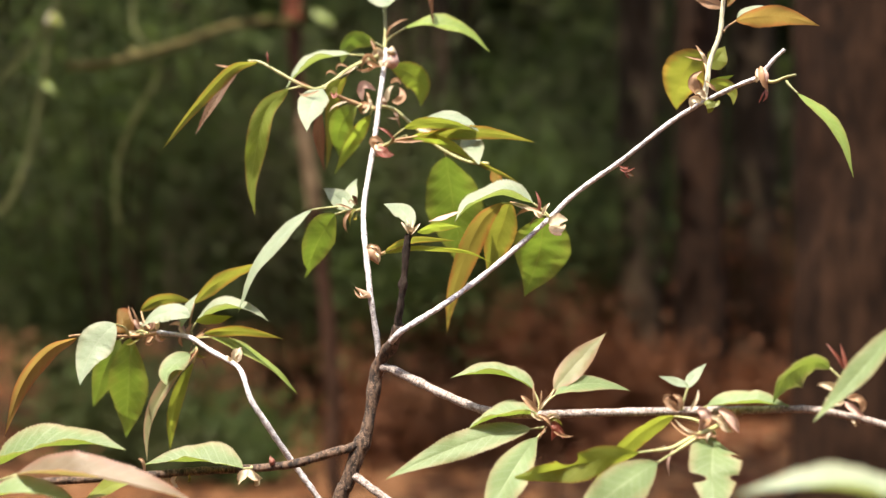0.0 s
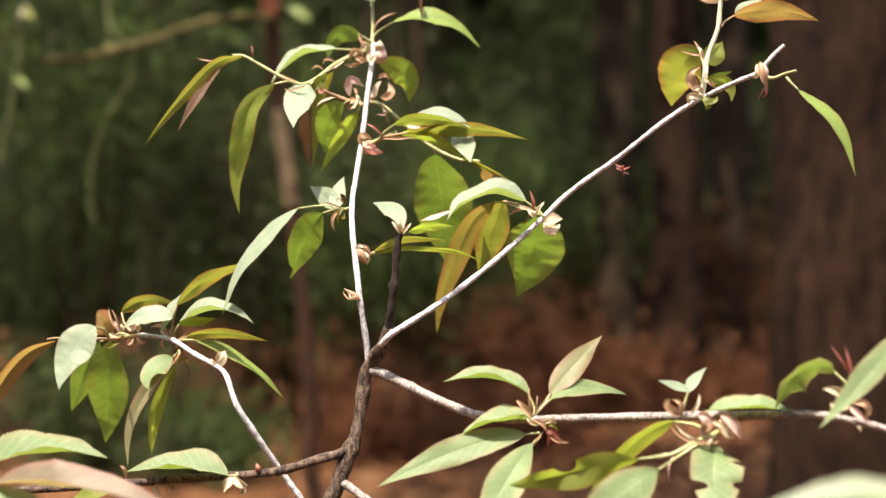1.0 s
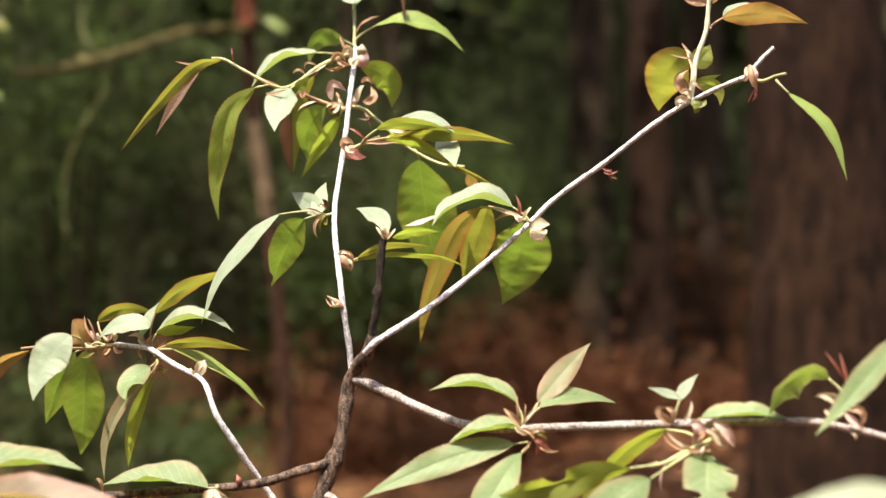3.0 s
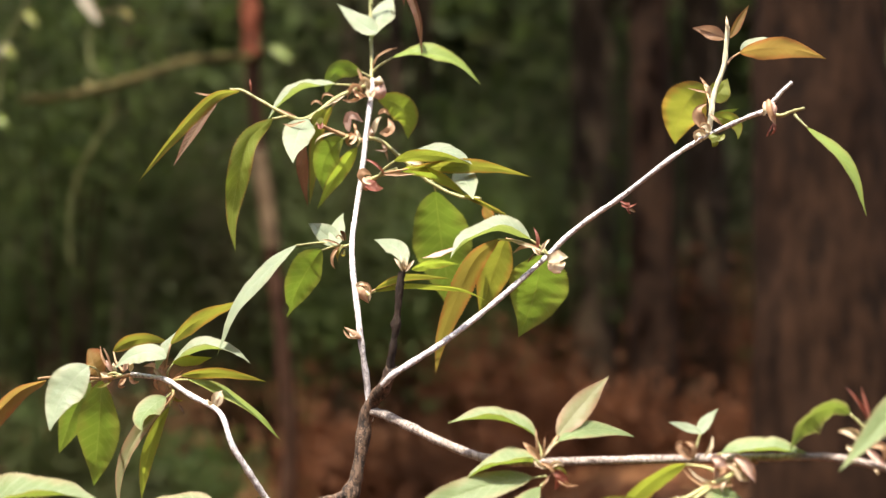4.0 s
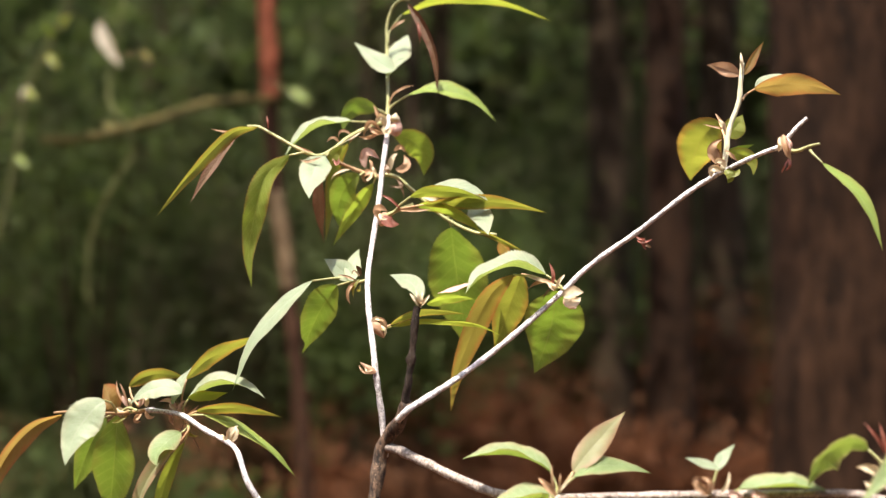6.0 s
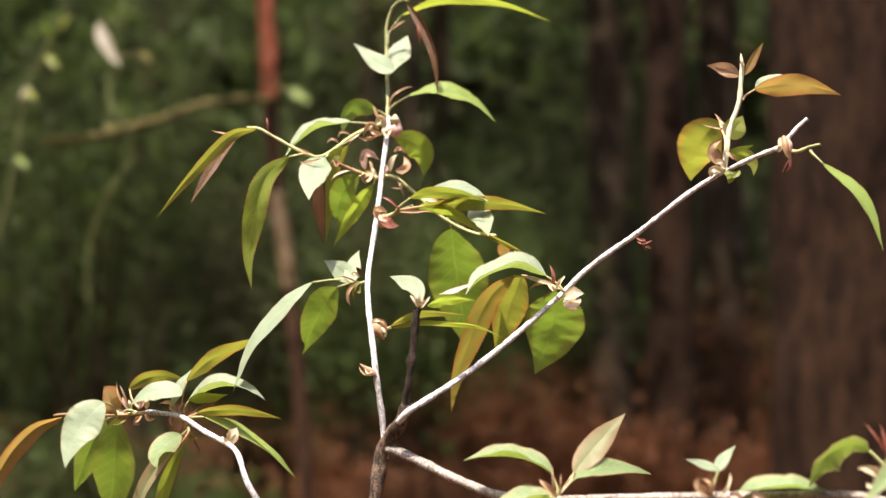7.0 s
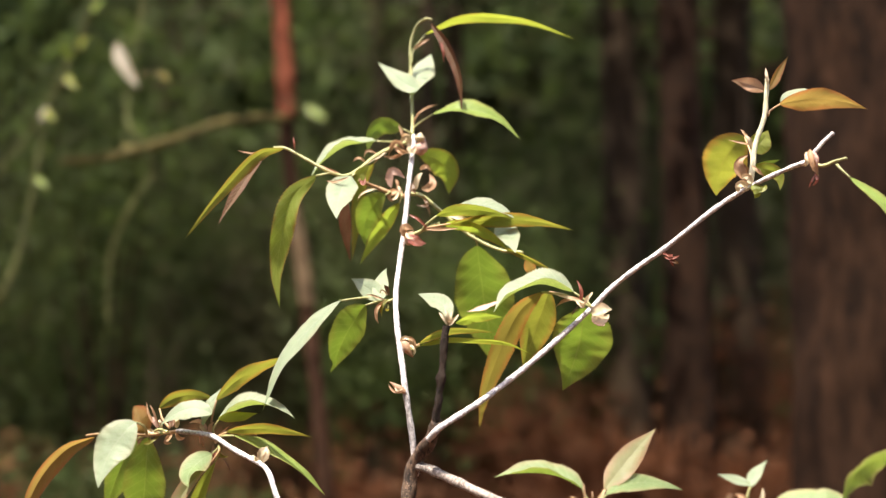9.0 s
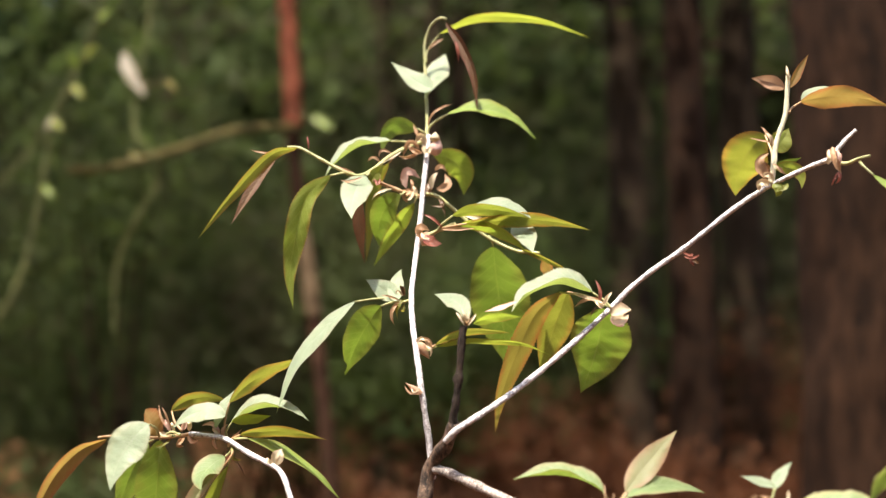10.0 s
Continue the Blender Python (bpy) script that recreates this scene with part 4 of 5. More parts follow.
leaf(leader, "green", (-0.0623, 0.0260, 1.0086), (-0.0799, 0.0520, 0.9915), (-0.0949, 0.0780, 0.9692), 0.0202, -4, 8, stalk=(-0.0480, 0.0280, 1.0109), bites=((0.9, 1, 0.8, 0.06),))
scale_leaf(leader, "scale", (-0.0491, 0.0240, 1.0099), (-0.0546, 0.0216, 1.0058), (-0.0541, 0.0240, 0.9974), 0.0038, 20, 40)
scale_leaf(leader, "olive", (-0.0480, 0.0240, 1.0119), (-0.0513, 0.0216, 1.0078), (-0.0523, 0.0240, 1.0010), 0.0031, 20, 40)
scale_leaf(leader, "brown", (-0.0479, 0.0240, 1.0139), (-0.0497, 0.0216, 1.0195), (-0.0479, 0.0240, 1.0163), 0.0036, 20, 40)
scale_leaf(leader, "scale", (-0.0501, 0.0240, 1.0109), (-0.0557, 0.0216, 1.0133), (-0.0621, 0.0240, 1.0148), 0.0020, 20, 40)
scale_leaf(leader, "olive", (-0.0490, 0.0240, 1.0088), (-0.0487, 0.0216, 1.0046), (-0.0482, 0.0240, 1.0097), 0.0036, 20, 40)
scale_leaf(leader, "cream", (-0.0490, 0.0240, 1.0139), (-0.0515, 0.0216, 1.0163), (-0.0531, 0.0240, 1.0147), 0.0027, 20, 40)
bud(leader, "scale", (-0.0342, -0.0050, 0.9590), (-0.0431, -0.0050, 0.9650), 0.0018)
scale_leaf(leader, "scale", (-0.0352, -0.0070, 0.9590), (-0.0400, -0.0094, 0.9598), (-0.0432, -0.0070, 0.9638), 0.0021, 20, 40)
scale_leaf(leader, "cream", (-0.0352, -0.0090, 0.9610), (-0.0376, -0.0114, 0.9602), (-0.0392, -0.0090, 0.9626), 0.0019, 20, 40)
# leaves along the long twig
leaf(rod, "pale", (0.0583, 0.0180, 1.0137), ((0.0409, 0.0120, 1.0176), (0.0238, 0.0060, 1.0120)), (0.0145, 0.0000, 1.0025), 0.0263, 70, 34, stalk=(0.0679, 0.0200, 1.0050))
leaf(rod, "bronze", (0.0400, 0.0160, 1.0139), ((0.0254, 0.0370, 1.0029), (0.0122, 0.0580, 0.9799), (0.0010, 0.0790, 0.9548)), (-0.0047, 0.1000, 0.9329), 0.0140, -20, 10, stalk=(0.0638, 0.0200, 1.0060))
leaf(rod, "olive", (0.0440, 0.0280, 1.0149), (0.0346, 0.0515, 0.9943), (0.0250, 0.0750, 0.9699), 0.0198, -6, 12, stalk=(0.0638, 0.0220, 1.0060))
leaf(rod, "green", (0.0624, 0.0300, 1.0055), (0.0599, 0.0460, 0.9850), (0.0493, 0.0620, 0.9578), 0.0347, -3, 6, stalk=(0.0679, 0.0220, 1.0050), widest=0.36)
scale_leaf(rod, "red", (0.0607, 0.0160, 1.0070), (0.0624, 0.0136, 1.0134), (0.0597, 0.0160, 1.0207), 0.0029, 10, 35)
scale_leaf(rod, "scale", (0.0638, 0.0140, 1.0070), (0.0563, 0.0116, 1.0095), (0.0482, 0.0140, 1.0055), 0.0039, 20, 45)
scale_leaf(rod, "cream", (0.0658, 0.0120, 1.0070), (0.0541, 0.0096, 1.0103), (0.0457, 0.0120, 1.0135), 0.0035, 40, 35)
scale_leaf(rod, "cream", (0.0638, 0.0100, 1.0060), (0.0671, 0.0076, 1.0108), (0.0688, 0.0100, 1.0132), 0.0039, 20, 45)
scale_leaf(rod, "cream", (0.0678, 0.0100, 1.0010), (0.0735, 0.0076, 1.0034), (0.0792, 0.0100, 1.0034), 0.0079, 20, 20)
scale_leaf(rod, "cream", (0.0678, 0.0130, 1.0000), (0.0735, 0.0106, 0.9984), (0.0775, 0.0130, 1.0008), 0.0075, 10, 25)
scale_leaf(rod, "rosy", (0.0678, 0.0160, 0.9990), (0.0726, 0.0136, 0.9958), (0.0750, 0.0160, 0.9958), 0.0048, 0, 30)
scale_leaf(rod, "brown", (0.0607, 0.0140, 1.0060), (0.0582, 0.0116, 1.0029), (0.0566, 0.0140, 0.9997), 0.0013, 0, 30)
scale_leaf(rod, "cream", (0.0638, 0.0100, 1.0050), (0.0613, 0.0076, 1.0066), (0.0596, 0.0100, 1.0091), 0.0035, 10, 40)
scale_leaf(rod, "red", (0.1080, 0.0200, 1.0350), (0.1112, 0.0176, 1.0334), (0.1136, 0.0200, 1.0342), 0.0018, 10, 40)
scale_leaf(rod, "red", (0.1088, 0.0220, 1.0331), (0.1126, 0.0190, 1.0317), (0.1174, 0.0220, 1.0338), 0.0022, 10, 35)
scale_leaf(rod, "brown", (0.1116, 0.0220, 1.0324), (0.1138, 0.0190, 1.0302), (0.1167, 0.0220, 1.0288), 0.0026, 10, 35)
scale_leaf(rod, "red", (0.1119, 0.0220, 1.0320), (0.1122, 0.0190, 1.0296), (0.1142, 0.0220, 1.0276), 0.0020, 10, 35)
bud(rod, "red", (0.1110, 0.0200, 1.0340), (0.1140, 0.0200, 1.0300), 0.0013)
leaf(ushoot, "scale", (0.1688, 0.0400, 1.1290), (0.1612, 0.0425, 1.1338), (0.1509, 0.0450, 1.1372), 0.0088, -20, 25)
leaf(ushoot, "orange", (0.1720, 0.0420, 1.1300), (0.1763, 0.0435, 1.1387), (0.1835, 0.0450, 1.1500), 0.0058, -20, 25)
scale_leaf(ushoot, "cream", (0.1688, 0.0240, 1.1291), (0.1678, 0.0210, 1.1331), (0.1678, 0.0240, 1.1391), 0.0025, 0, 40)
leaf(ushoot, "orange", (0.1766, 0.0360, 1.1203), (0.2002, 0.0330, 1.1219), (0.2232, 0.0300, 1.1145), 0.0147, -45, 8, stalk=(0.1684, 0.0260, 1.1122))
leaf(ushoot, "pale", (0.1779, 0.0400, 1.1217), (0.1847, 0.0400, 1.1273), (0.1952, 0.0400, 1.1289), 0.0077, 50, 8)
leaf(ushoot, "olive", (0.1570, 0.0400, 1.1027), (0.1464, 0.0625, 1.0916), (0.1442, 0.0850, 1.0749), 0.0280, -2, 6, stalk=(0.1588, 0.0220, 1.0768), widest=0.42)
leaf(ushoot, "yellow", (0.1607, 0.0400, 1.0947), (0.1666, 0.0425, 1.0999), (0.1709, 0.0450, 1.1074), 0.0130, -10, 10)
scale_leaf(ushoot, "scale", (0.1579, 0.0180, 1.0946), (0.1539, 0.0150, 1.0946), (0.1454, 0.0180, 1.0975), 0.0014, 10, 20)
scale_leaf(ushoot, "scale", (0.1579, 0.0180, 1.0936), (0.1549, 0.0150, 1.0986), (0.1521, 0.0180, 1.1035), 0.0024, 10, 30)
scale_leaf(ushoot, "cream", (0.1579, 0.0160, 1.0916), (0.1559, 0.0130, 1.0966), (0.1540, 0.0160, 1.0996), 0.0027, 10, 30)
leaf(ushoot, "green", (0.1587, 0.0300, 1.0834), (0.1655, 0.0300, 1.0844), (0.1751, 0.0300, 1.0876), 0.0045, -30, 12)
leaf(ushoot, "yellow", (0.1598, 0.0260, 1.0816), (0.1718, 0.0260, 1.0790), (0.1736, 0.0260, 1.0692), 0.0084, -20, 10)
scale_leaf(rod, "scale", (0.1557, 0.0160, 1.0739), (0.1502, 0.0136, 1.0824), (0.1559, 0.0160, 1.0881), 0.0071, 20, 30)
scale_leaf(rod, "brown", (0.1558, 0.0180, 1.0758), (0.1527, 0.0156, 1.0804), (0.1500, 0.0180, 1.0852), 0.0053, 10, 35)
scale_leaf(rod, "cream", (0.1547, 0.0140, 1.0699), (0.1505, 0.0116, 1.0710), (0.1493, 0.0140, 1.0668), 0.0061, 20, 35)
scale_leaf(rod, "cream", (0.1567, 0.0120, 1.0719), (0.1537, 0.0096, 1.0749), (0.1514, 0.0120, 1.0741), 0.0052, 20, 35)
scale_leaf(rod, "yellow", (0.1577, 0.0200, 1.0719), (0.1603, 0.0176, 1.0677), (0.1588, 0.0200, 1.0645), 0.0062, 10, 25)
scale_leaf(rod, "yellow", (0.1587, 0.0200, 1.0709), (0.1629, 0.0176, 1.0691), (0.1655, 0.0200, 1.0721), 0.0044, 10, 25)
scale_leaf(rod, "scale", (0.1577, 0.0180, 1.0826), (0.1603, 0.0156, 1.0794), (0.1645, 0.0180, 1.0760), 0.0025, 10, 30)
scale_leaf(rod, "scale", (0.1871, 0.0040, 1.0884), (0.1874, 0.0010, 1.0812), (0.1912, 0.0040, 1.0734), 0.0057, 10, 30)
scale_leaf(rod, "rosy", (0.1880, 0.0020, 1.0874), (0.1892, -0.0010, 1.0823), (0.1903, 0.0020, 1.0773), 0.0030, 30, 30)
scale_leaf(rod, "cream", (0.1853, 0.0060, 1.0873), (0.1855, 0.0030, 1.0822), (0.1844, 0.0060, 1.0792), 0.0039, 10, 30)
scale_leaf(rod, "red", (0.1893, 0.0060, 1.0753), (0.1901, 0.0030, 1.0714), (0.1881, 0.0060, 1.0686), 0.0020, 0, 30)
scale_leaf(rod, "red", (0.1892, 0.0060, 1.0744), (0.1871, 0.0030, 1.0705), (0.1860, 0.0060, 1.0676), 0.0013, 0, 30)
tipshoot = twig("shoot", ((0.1884, 0.0090, 1.0812), (0.1941, 0.0060, 1.0794), (0.1998, 0.0030, 1.0813), (0.2054, 0.0000, 1.0823)), 0.00126, 0.00062, "shoot", sapling, "short yellowish shoot at a twig tip")
leaf(tipshoot, "green", (0.2059, -0.0040, 1.0712), ((0.2192, -0.0067, 1.0581), (0.2287, -0.0093, 1.0425)), (0.2337, -0.0120, 1.0236), 0.0112, 45, 14, stalk=(0.2008, 0.0030, 1.0793))
# leaves of the side branch
leaf(arm, "fresh", (0.0621, -0.0380, 0.9103), (0.0426, -0.0380, 0.9183), (0.0170, -0.0380, 0.9162), 0.0172, 74, 40, stalk=(0.0650, -0.0380, 0.8980))
leaf(arm, "pink", (0.0733, -0.0380, 0.9104), (0.0855, -0.0230, 0.9245), (0.1008, -0.0080, 0.9395), 0.0138, 12, 10, stalk=(0.0660, -0.0380, 0.9000))
leaf(arm, "fresh", (0.0739, -0.0420, 0.9081), (0.0917, -0.0270, 0.9129), (0.1137, -0.0120, 0.9076), 0.0118, 50, 10, stalk=(0.0660, -0.0380, 0.9000))
leaf(arm, "fresh", (0.0642, -0.0420, 0.8975), (0.0437, -0.0440, 0.8962), (0.0269, -0.0460, 0.8886), 0.0187, 74, 40)
leaf(arm, "fresh", (0.0610, -0.0440, 0.8900), (0.0280, -0.0500, 0.8830), (-0.0140, -0.0640, 0.8650), 0.0164, 28, 10, stalk=(0.0670, -0.0380, 0.8900))
leaf(arm, "fresh", (0.0650, -0.0500, 0.8865), (0.0530, -0.0700, 0.8706), (0.0397, -0.0900, 0.8456), 0.0195, 6, 8, stalk=(0.0680, -0.0380, 0.8880), widest=0.5)
scale_leaf(arm, "scale", (0.0650, -0.0460, 0.8990), (0.0600, -0.0490, 0.9050), (0.0560, -0.0460, 0.9080), 0.0050, 10, 40)
scale_leaf(arm, "scale", (0.0640, -0.0460, 0.9000), (0.0630, -0.0490, 0.9090), (0.0630, -0.0460, 0.9150), 0.0022, 10, 40)
scale_leaf(arm, "scale", (0.0660, -0.0460, 0.9000), (0.0670, -0.0490, 0.9070), (0.0670, -0.0460, 0.9110), 0.0017, 10, 40)
scale_leaf(arm, "cream", (0.0680, -0.0460, 0.8950), (0.0630, -0.0490, 0.8980), (0.0620, -0.0460, 0.9000), 0.0030, 10, 40)
scale_leaf(arm, "red", (0.0700, -0.0460, 0.8930), (0.0740, -0.0490, 0.8920), (0.0720, -0.0460, 0.8840), 0.0055, 10, 40)
scale_leaf(arm, "scale", (0.0710, -0.0460, 0.8930), (0.0770, -0.0490, 0.8880), (0.0840, -0.0460, 0.8870), 0.0032, 10, 40)
scale_leaf(arm, "scale", (0.0700, -0.0460, 0.8920), (0.0670, -0.0490, 0.8880), (0.0650, -0.0460, 0.8840), 0.0017, 10, 40)
scale_leaf(arm, "red", (0.0710, -0.0460, 0.8940), (0.0770, -0.0490, 0.8900), (0.0780, -0.0460, 0.8850), 0.0045, 10, 40)
scale_leaf(arm, "cream", (0.0690, -0.0460, 0.8950), (0.0730, -0.0490, 0.8980), (0.0770, -0.0460, 0.8960), 0.0035, 10, 40)
scale_leaf(arm, "cream", (0.0650, -0.0460, 0.9000), (0.0690, -0.0490, 0.9050), (0.0740, -0.0460, 0.9110), 0.0025, 10, 40)
scale_leaf(arm, "olive", (0.0700, -0.0460, 0.8930), (0.0740, -0.0490, 0.8960), (0.0780, -0.0460, 0.8920), 0.0030, 10, 40)
scale_leaf(arm, "scale", (0.0650, -0.0460, 0.8980), (0.0700, -0.0490, 0.8960), (0.0730, -0.0460, 0.8910), 0.0030, 10, 40)
leaf(arm, "pale", (0.1424, -0.0620, 0.9145), (0.1460, -0.0540, 0.9195), (0.1531, -0.0460, 0.9259), 0.0060, 20, 8, stalk=(0.1390, -0.0600, 0.9030))
leaf(arm, "pale", (0.1430, -0.0620, 0.9151), (0.1364, -0.0560, 0.9173), (0.1280, -0.0500, 0.9193), 0.0045, 20, 10)
scale_leaf(arm, "scale", (0.1380, -0.0720, 0.9040), (0.1310, -0.0750, 0.9100), (0.1340, -0.0720, 0.9120), 0.0057, 10, 36)
scale_leaf(arm, "scale", (0.1370, -0.0720, 0.9040), (0.1380, -0.0750, 0.9100), (0.1340, -0.0720, 0.9120), 0.0038, 10, 36)
scale_leaf(arm, "cream", (0.1430, -0.0720, 0.9050), (0.1460, -0.0750, 0.9100), (0.1470, -0.0720, 0.9150), 0.0026, 10, 36)
scale_leaf(arm, "rosy", (0.1460, -0.0720, 0.9050), (0.1500, -0.0750, 0.9020), (0.1470, -0.0720, 0.8940), 0.0076, 10, 36)
scale_leaf(arm, "scale", (0.1500, -0.0720, 0.9040), (0.1510, -0.0750, 0.9000), (0.1480, -0.0720, 0.8970), 0.0057, 10, 36)
scale_leaf(arm, "rosy", (0.1570, -0.0720, 0.9050), (0.1620, -0.0750, 0.9020), (0.1670, -0.0720, 0.8930), 0.0072, 10, 36)
scale_leaf(arm, "cream", (0.1570, -0.0720, 0.9030), (0.1590, -0.0750, 0.8970), (0.1640, -0.0720, 0.8940), 0.0052, 10, 36)
scale_leaf(arm, "scale", (0.1570, -0.0720, 0.8920), (0.1410, -0.0750, 0.8930), (0.1330, -0.0720, 0.9000), 0.0029, 10, 36)
scale_leaf(arm, "cream", (0.1500, -0.0720, 0.8930), (0.1410, -0.0750, 0.8950), (0.1350, -0.0720, 0.9010), 0.0019, 10, 36)
scale_leaf(arm, "cream", (0.1540, -0.0720, 0.8950), (0.1510, -0.0750, 0.8910), (0.1520, -0.0720, 0.8880), 0.0021, 10, 36)
scale_leaf(arm, "rosy", (0.1350, -0.0720, 0.8850), (0.1320, -0.0750, 0.8790), (0.1330, -0.0720, 0.8710), 0.0017, 10, 36)
scale_leaf(arm, "cream", (0.1310, -0.0720, 0.8860), (0.1280, -0.0750, 0.8850), (0.1260, -0.0720, 0.8850), 0.0029, 10, 36)
scale_leaf(arm, "cream", (0.1520, -0.0720, 0.9020), (0.1570, -0.0750, 0.9000), (0.1610, -0.0720, 0.8960), 0.0033, 10, 36)
bud(arm, "brown", (0.1660, -0.0620, 0.9020), (0.1700, -0.0620, 0.9050), 0.0029)
leaf(arm, "fresh", (0.1520, -0.0660, 0.9060), (0.1720, -0.0700, 0.9080), (0.1940, -0.0660, 0.9060), 0.0187, 72, 34, stalk=(0.1510, -0.0600, 0.9030))
leaf(nshoot, "yellow", (0.1354, -0.0640, 0.9003), (0.1170, -0.0620, 0.8897), (0.0932, -0.0600, 0.8634), 0.0154, -48, 12, stalk=(0.1500, -0.0700, 0.8970))
leaf(nshoot, "yellow", (0.1172, -0.0840, 0.8846), ((0.0991, -0.0793, 0.8805), (0.0763, -0.0747, 0.8736)), (0.0471, -0.0700, 0.8664), 0.0150, -26, 16, wave=0.45, twist=40, bites=((0.47, 1, 0.8, 0.075), (0.88, 1, 0.35, 0.12)), stalk=(0.1275, -0.0798, 0.8852))
leaf(nshoot, "fresh", (0.1264, -0.0880, 0.8804), (0.1089, -0.1040, 0.8716), (0.0839, -0.1200, 0.8541), 0.0223, 12, 8, stalk=(0.1460, -0.0740, 0.8910), widest=0.48)
leaf(nshoot, "fresh", (0.1557, -0.0660, 0.8892), (0.1528, -0.0830, 0.8758), (0.1535, -0.1000, 0.8510), 0.0259, -4, 5, stalk=(0.1540, -0.0700, 0.8940), widest=0.3, bites=((0.2, -1, 0.35, 0.04), (0.5, 1, 0.7, 0.045), (0.46, -1, 0.3, 0.04)))
leaf(arm, "fresh", (0.2112, -0.0700, 0.9258), ((0.2033, -0.0700, 0.9291), (0.1905, -0.0700, 0.9223)), (0.1831, -0.0700, 0.9076), 0.0253, -56, 14, stalk=(0.2190, -0.0700, 0.9170), widest=0.45)
scale_leaf(arm, "red", (0.2200, -0.0760, 0.9180), (0.2170, -0.0790, 0.9280), (0.2150, -0.0760, 0.9390), 0.0031, 10, 40)
scale_leaf(arm, "red", (0.2190, -0.0760, 0.9220), (0.2130, -0.0790, 0.9320), (0.2080, -0.0760, 0.9390), 0.0024, 10, 40)
scale_leaf(arm, "cream", (0.2170, -0.0760, 0.9130), (0.2090, -0.0790, 0.9180), (0.2040, -0.0760, 0.9180), 0.0062, 10, 40)
scale_leaf(arm, "cream", (0.2170, -0.0760, 0.9100), (0.2100, -0.0790, 0.9100), (0.2080, -0.0760, 0.9120), 0.0047, 10, 40)
scale_leaf(arm, "scale", (0.2180, -0.0760, 0.9120), (0.2240, -0.0790, 0.9110), (0.2240, -0.0760, 0.9040), 0.0057, 10, 40)
scale_leaf(arm, "rosy", (0.2170, -0.0760, 0.9100), (0.2210, -0.0790, 0.9060), (0.2260, -0.0760, 0.9030), 0.0047, 10, 40)
scale_leaf(arm, "cream", (0.2200, -0.0760, 0.9010), (0.2210, -0.0790, 0.9000), (0.2220, -0.0760, 0.8980), 0.0021, 10, 40)
leaf(arm, "fresh", (0.2350, -0.1150, 0.9500), (0.2170, -0.1150, 0.9280), (0.1950, -0.1200, 0.9050), 0.0120, 30, 16, stalk=(0.2460, -0.1000, 0.9440))
# leaves of the low branch
leaf(low, "fresh", (-0.1005, -0.0360, 0.8644), (-0.1277, -0.0380, 0.8683), (-0.1571, -0.0400, 0.8658), 0.0269, 72, 36, stalk=(-0.0980, -0.0280, 0.8640))
scale_leaf(low, "cream", (-0.0980, -0.0360, 0.8640), (-0.1010, -0.0390, 0.8590), (-0.1030, -0.0360, 0.8570), 0.0076, 10, 40)
scale_leaf(low, "cream", (-0.0970, -0.0360, 0.8640), (-0.0930, -0.0390, 0.8610), (-0.0890, -0.0360, 0.8590), 0.0066, 10, 40)
scale_leaf(low, "cream", (-0.0960, -0.0360, 0.8630), (-0.0910, -0.0390, 0.8580), (-0.0940, -0.0360, 0.8550), 0.0051, 10, 40)
scale_leaf(low, "cream", (-0.1380, -0.0360, 0.8610), (-0.1400, -0.0390, 0.8570), (-0.1370, -0.0360, 0.8520), 0.0040, 10, 40)
scale_leaf(low, "olive", (-0.1330, -0.0360, 0.8610), (-0.1300, -0.0390, 0.8590), (-0.1330, -0.0360, 0.8560), 0.0025, 10, 40)
scale_leaf(low, "scale", (-0.1580, -0.0360, 0.8610), (-0.1580, -0.0390, 0.8680), (-0.1620, -0.0360, 0.8680), 0.0030, 10, 40)
bud(low, "red", (-0.0860, -0.0260, 0.8650), (-0.0880, -0.0260, 0.8700), 0.0018)
leaf(low, "fresh", (-0.2248, -0.0850, 0.8696), ((-0.2030, -0.0850, 0.8790), (-0.1744, -0.0850, 0.8840)), (-0.1481, -0.0850, 0.8810), 0.0334, 72, 36, stalk=(-0.2390, -0.0750, 0.8600), bites=((0.84, 1, 0.4, 0.04),))
leaf(low, "mauve", (-0.1830, -0.1350, 0.8760), (-0.1360, -0.1410, 0.8760), (-0.0910, -0.1350, 0.8640), 0.0231, 72, 38, stalk=(-0.2210, -0.0900, 0.8610))
leaf(low, "fresh", (-0.1970, -0.1400, 0.8640), (-0.1720, -0.1400, 0.8680), (-0.1470, -0.1400, 0.8610), 0.0189, 72, 36, stalk=(-0.2320, -0.0900, 0.8580))
leaf(low, "yellow", (-0.1570, -0.0600, 0.8590), (-0.1680, -0.0600, 0.8570), (-0.1840, -0.0600, 0.8480), 0.0114, 40, 14, stalk=(-0.1570, -0.0450, 0.8610))
leaf(low, "pale", (0.2040, -0.3100, 0.9040), (0.1700, -0.3100, 0.9090), (0.1430, -0.3100, 0.9060), 0.0187, 72, 34, stalk=(0.2150, -0.3100, 0.8990))
# leaves of the arching twig
leaf(bshoot, "orange", (-0.2015, -0.0300, 0.9364), ((-0.2182, -0.0313, 0.9286), (-0.2334, -0.0327, 0.9097)), (-0.2438, -0.0340, 0.8797), 0.0117, -36, 34, twist=10)
leaf(bshoot, "pale", (-0.1781, -0.0300, 0.9443), (-0.1887, -0.0380, 0.9293), (-0.1921, -0.0460, 0.9106), 0.0206, 6, 5, stalk=(-0.1893, 0.0150, 0.9357), widest=0.38)
leaf(bshoot, "green", (-0.1944, 0.0300, 0.9327), (-0.2022, 0.0460, 0.9022), (-0.2183, 0.0800, 0.8633), 0.0256, -6, 8, stalk=(-0.1784, 0.0200, 0.9362))
